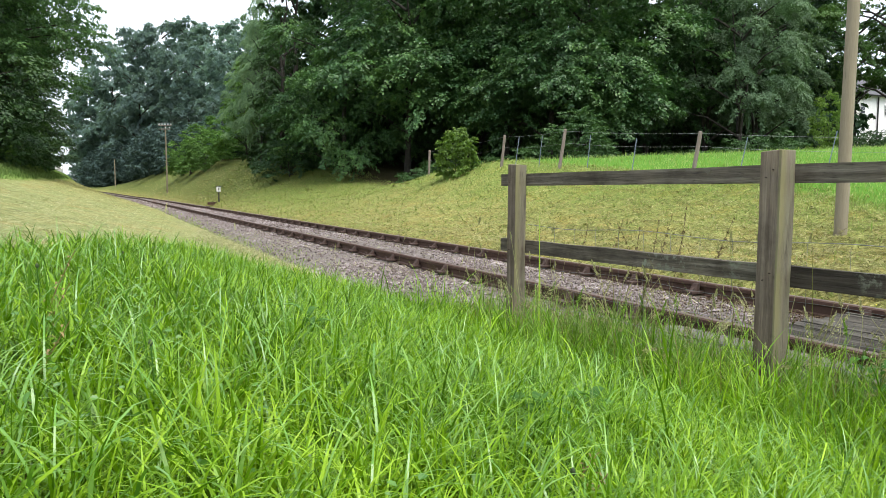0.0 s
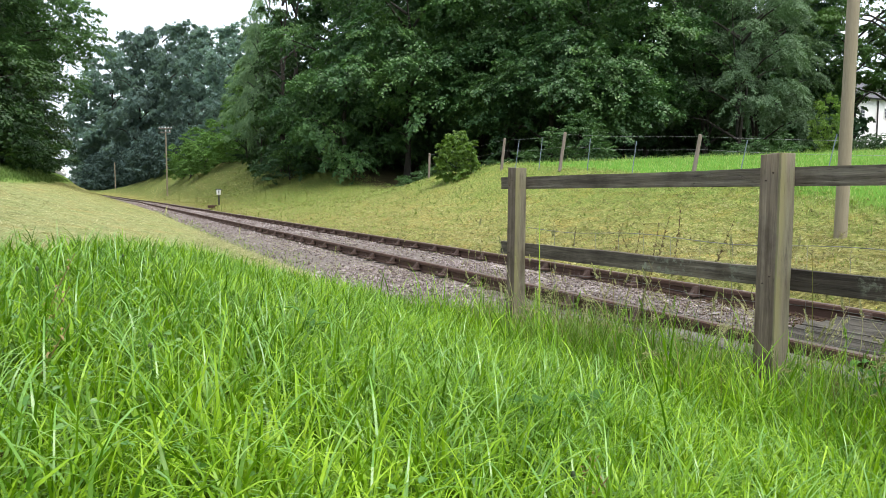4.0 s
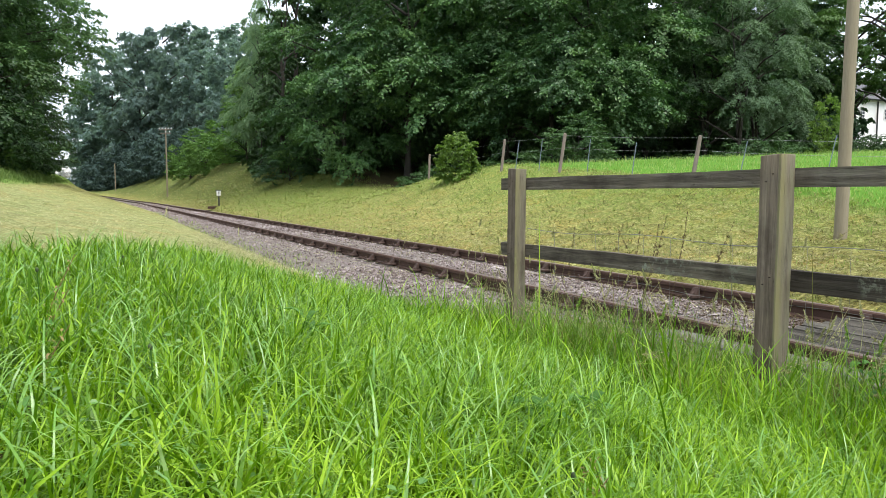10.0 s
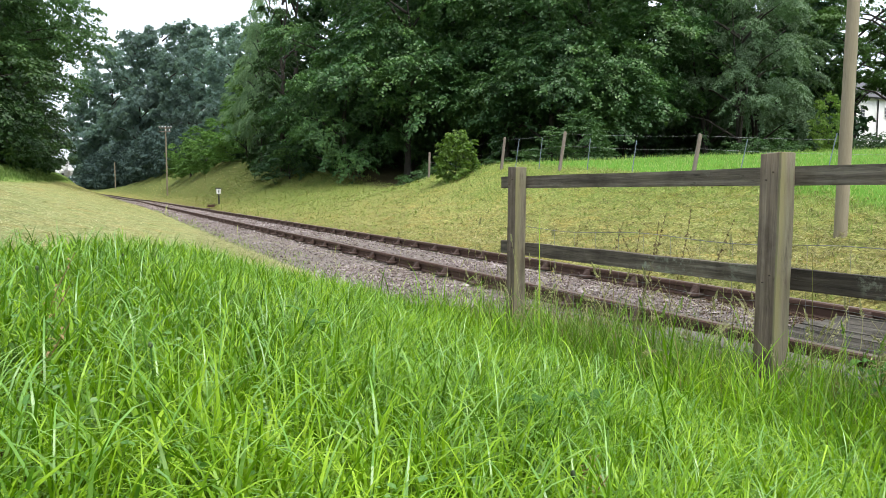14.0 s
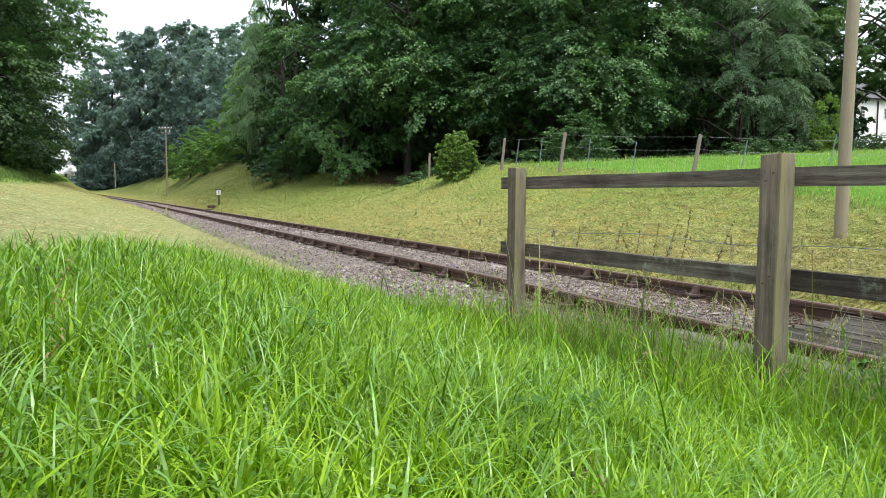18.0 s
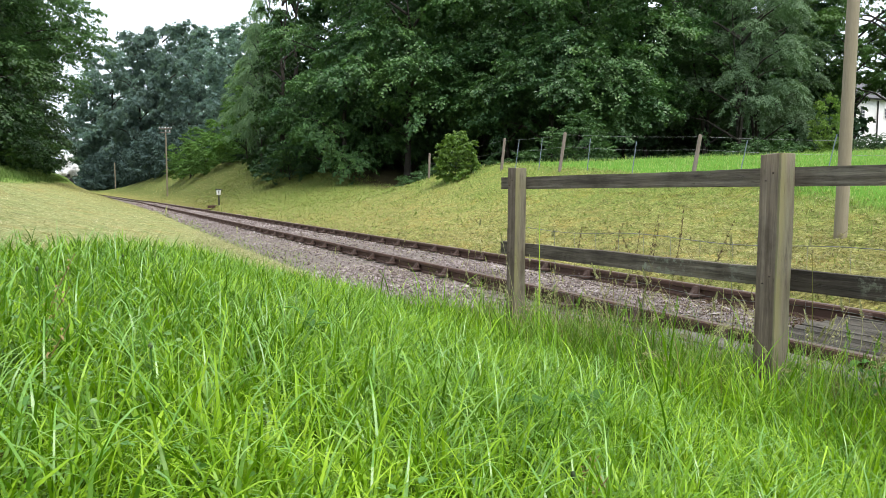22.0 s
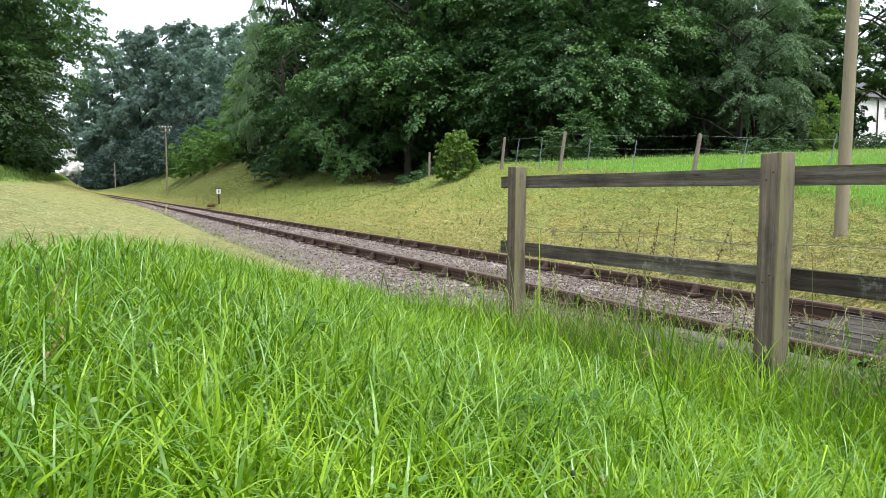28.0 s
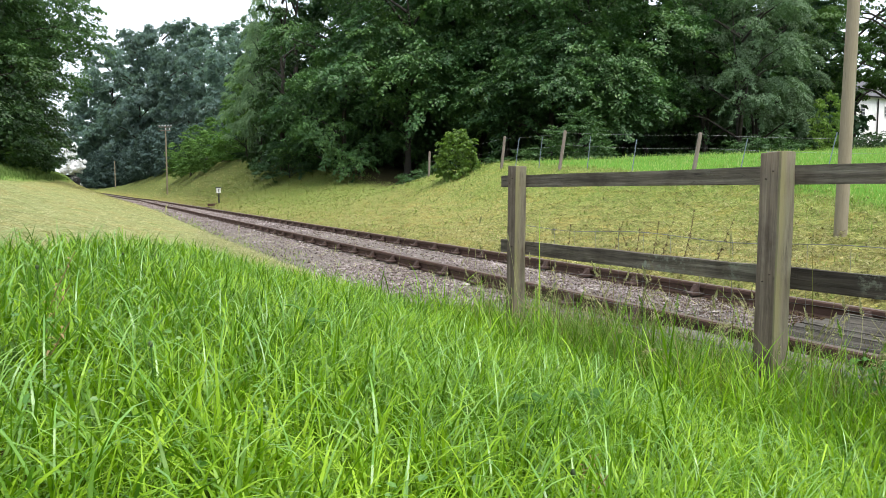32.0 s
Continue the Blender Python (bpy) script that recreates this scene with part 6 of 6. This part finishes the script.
# ---- locomotive and steam ----
def build_locomotive():
    eng = thing("steam_locomotive", "black steam locomotive coming round the bend under white steam", "locomotive")
    along = lambda x, z: pose(x, 0, z, 0, 90, 0)
    part("boiler", cylinder(bmesh.new(), 0.68, 0.74, 4.6, along(-0.6, 2.25), 28), M_IRON, eng, smooth=True)
    box_ = part("smokebox", cylinder(bmesh.new(), 0.77, 0.77, 1.2, along(2.2, 2.25), 28), M_IRON, eng)
    part("smokebox_door", cylinder(bmesh.new(), 0.66, 0.5, 0.12, along(2.85, 2.25), 28), M_IRON, box_)
    part("door_handle", box(bmesh.new(), (0.05, 0.05, 0.4), pose(2.95, 0, 2.25, 30)), M_STEEL, box_)
    bm = bmesh.new()
    cylinder(bm, 0.27, 0.2, 0.25, pose(2.2, 0, 3.1), 20)
    cylinder(bm, 0.2, 0.24, 0.6, pose(2.2, 0, 3.45), 20)
    cylinder(bm, 0.29, 0.29, 0.08, pose(2.2, 0, 3.76), 20)
    part("chimney", bm, M_IRON, eng)
    bm = bmesh.new()
    bmesh.ops.create_uvsphere(bm, u_segments=16, v_segments=10, radius=0.4, matrix=pose(0.2, 0, 3.0) @ Matrix.Diagonal((1, 1, 1.2, 1)))
    part("dome", bm, M_IRON, eng, smooth=True)
    cab = part("cab", box(bmesh.new(), (1.6, 2.4, 1.9), pose(-3.6, 0, 2.35), bevel=0.05), M_IRON, eng)
    part("cab_roof", box(bmesh.new(), (1.9, 2.5, 0.12), pose(-3.6, 0, 3.36), bevel=0.05), M_IRON, cab)
    for y in (-0.8, 0.8):
        part("spectacle_glass", cylinder(bmesh.new(), 0.2, 0.2, 0.04, pose(-2.79, y, 2.9, 0, 90), 16), M_GLASS, cab)
        tank = part("side_tank", box(bmesh.new(), (3.6, 0.5, 1.2), pose(-0.6, y * 1.25, 1.85), bevel=0.04), M_IRON, eng)
        part("lamp", box(bmesh.new(), (0.16, 0.16, 0.26), pose(3.1, y * 0.9, 1.35), bevel=0.02), M_SIGN, eng)
    part("running_plate", box(bmesh.new(), (7.6, 2.45, 0.1), pose(-0.7, 0, 1.2), bevel=0.01), M_IRON, eng)
    beam = part("buffer_beam", box(bmesh.new(), (0.12, 2.4, 0.42), pose(3.15, 0, 1.0), bevel=0.01), M_IRON, eng)
    for y in (-0.87, 0.87):
        bm = cylinder(bmesh.new(), 0.12, 0.1, 0.4, pose(3.4, y, 1.05, 0, 90), 14)
        cylinder(bm, 0.21, 0.21, 0.05, pose(3.62, y, 1.05, 0, 90), 18)
        part("buffer", bm, M_STEEL, beam)
        for x in (-2.4, -0.5, 1.4):
            wheel = part("wheel", cylinder(bmesh.new(), 0.6, 0.6, 0.13, pose(0, 0, 0, 90), 28), M_IRON, eng)
            wheel.matrix_basis = pose(x, y * 0.86, 0.6)
            part("crank", box(bmesh.new(), (0.2, 0.06, 0.5), pose(0, 0.09 if y > 0 else -0.09, 0.1), bevel=0.02), M_STEEL, wheel)
    return eng


def build_puff(seed):
    """A billow of steam: thousands of fine sheets of droplets, thick in the middle and thinning out into lumps."""
    q = np.random.default_rng(seed)
    lobes = np.concatenate([[(0, 0, 0)], q.normal(0, 0.48, (7, 3))])
    reach = np.concatenate([[0.62], q.uniform(0.3, 0.55, 7)])
    n = 1700
    k = q.choice(8, n, p=reach ** 2 / np.sum(reach ** 2))
    d = q.normal(size=(n, 3))
    d /= np.linalg.norm(d, axis=1)[:, None]
    pos = lobes[k] + d * (1.15 * reach[k] * q.random(n) ** 0.75)[:, None]
    u = q.normal(size=(n, 3))
    u /= np.linalg.norm(u, axis=1)[:, None]
    w = np.cross(u, q.normal(size=(n, 3)))
    w /= np.linalg.norm(w, axis=1)[:, None]
    pos *= 0.78
    size = q.uniform(0.06, 0.135, (n, 1))
    v = np.stack([pos - u * size, pos + w * size, pos + u * size, pos - w * size], 1).reshape(-1, 3)
    return mesh_of("puff", v, np.arange(4 * n).reshape(-1, 4), M_STEAM)


def engine_s(t):
    """Where the engine stands on the line at t seconds."""
    return 195.0 - 19.0 * (t / 32.0)


LOCO = build_locomotive()
PUFFS = []
for i in range(44):
    cloud = thing("steam_cloud", "billowing white steam drifting from the engine's chimney", "steam", group="steam above the engine")
    part("puff", build_puff(i), None, cloud)
    PUFFS.append(cloud)
build_house()


def motions():
    walk(LOCO, [(t, line_pose(engine_s(t), (NEAR_RAIL + FAR_RAIL) / 2, RAIL_TOP, math.pi)) for t in np.linspace(0, 32, 17)])
    rng = random.Random(4)
    for i, cloud in enumerate(PUFFS):
        # a round body over the chimney, a plume above it and a low tail behind; all swell as the engine nears
        lobe = (0, 0, 0, 1, 1, 2)[i % 6]
        mid, wide = (((-1.2, 1.35), (0.95, 0.95)), ((-1.6, 3.9), (0.4, 1.7)), ((-3.0, 0.7), (0.8, 0.3)))[lobe]
        side, up, depth = mid[0] + wide[0] * rng.uniform(-1, 1), max(0.5, mid[1] + wide[1] * rng.uniform(-1, 1)), rng.uniform(-1.2, 1.2)
        rows = []
        for t in np.linspace(0, 32, 33):
            m = line_pose(engine_s(t) - 2.2, (NEAR_RAIL + FAR_RAIL) / 2, RAIL_TOP)
            swell = 0.3 + 0.7 * (t / 32) ** 2
            at = m.translation + Vector((side * swell, 2.0 + depth, 3.9 + up * swell + 0.12 * math.sin(t * 1.3 + i * 2)))
            rows.append((t, Matrix.Translation(at) @ Matrix.Rotation(0.06 * t + i, 4, "Z")))
        walk(cloud, rows)
    # a light breeze rocks some of the stalks
    for i, (ob, m) in enumerate(STALKS[::3]):
        rows = []
        for t in np.arange(0, 32.1, 0.8):
            a = 0.035 * math.sin(2.1 * t + i) + 0.03 * math.sin(0.9 * t + 2 * i)
            rows.append((float(t), m @ Matrix.Rotation(a, 4, "Y") @ Matrix.Rotation(0.6 * a, 4, "X")))
        walk(ob, rows)


motions()
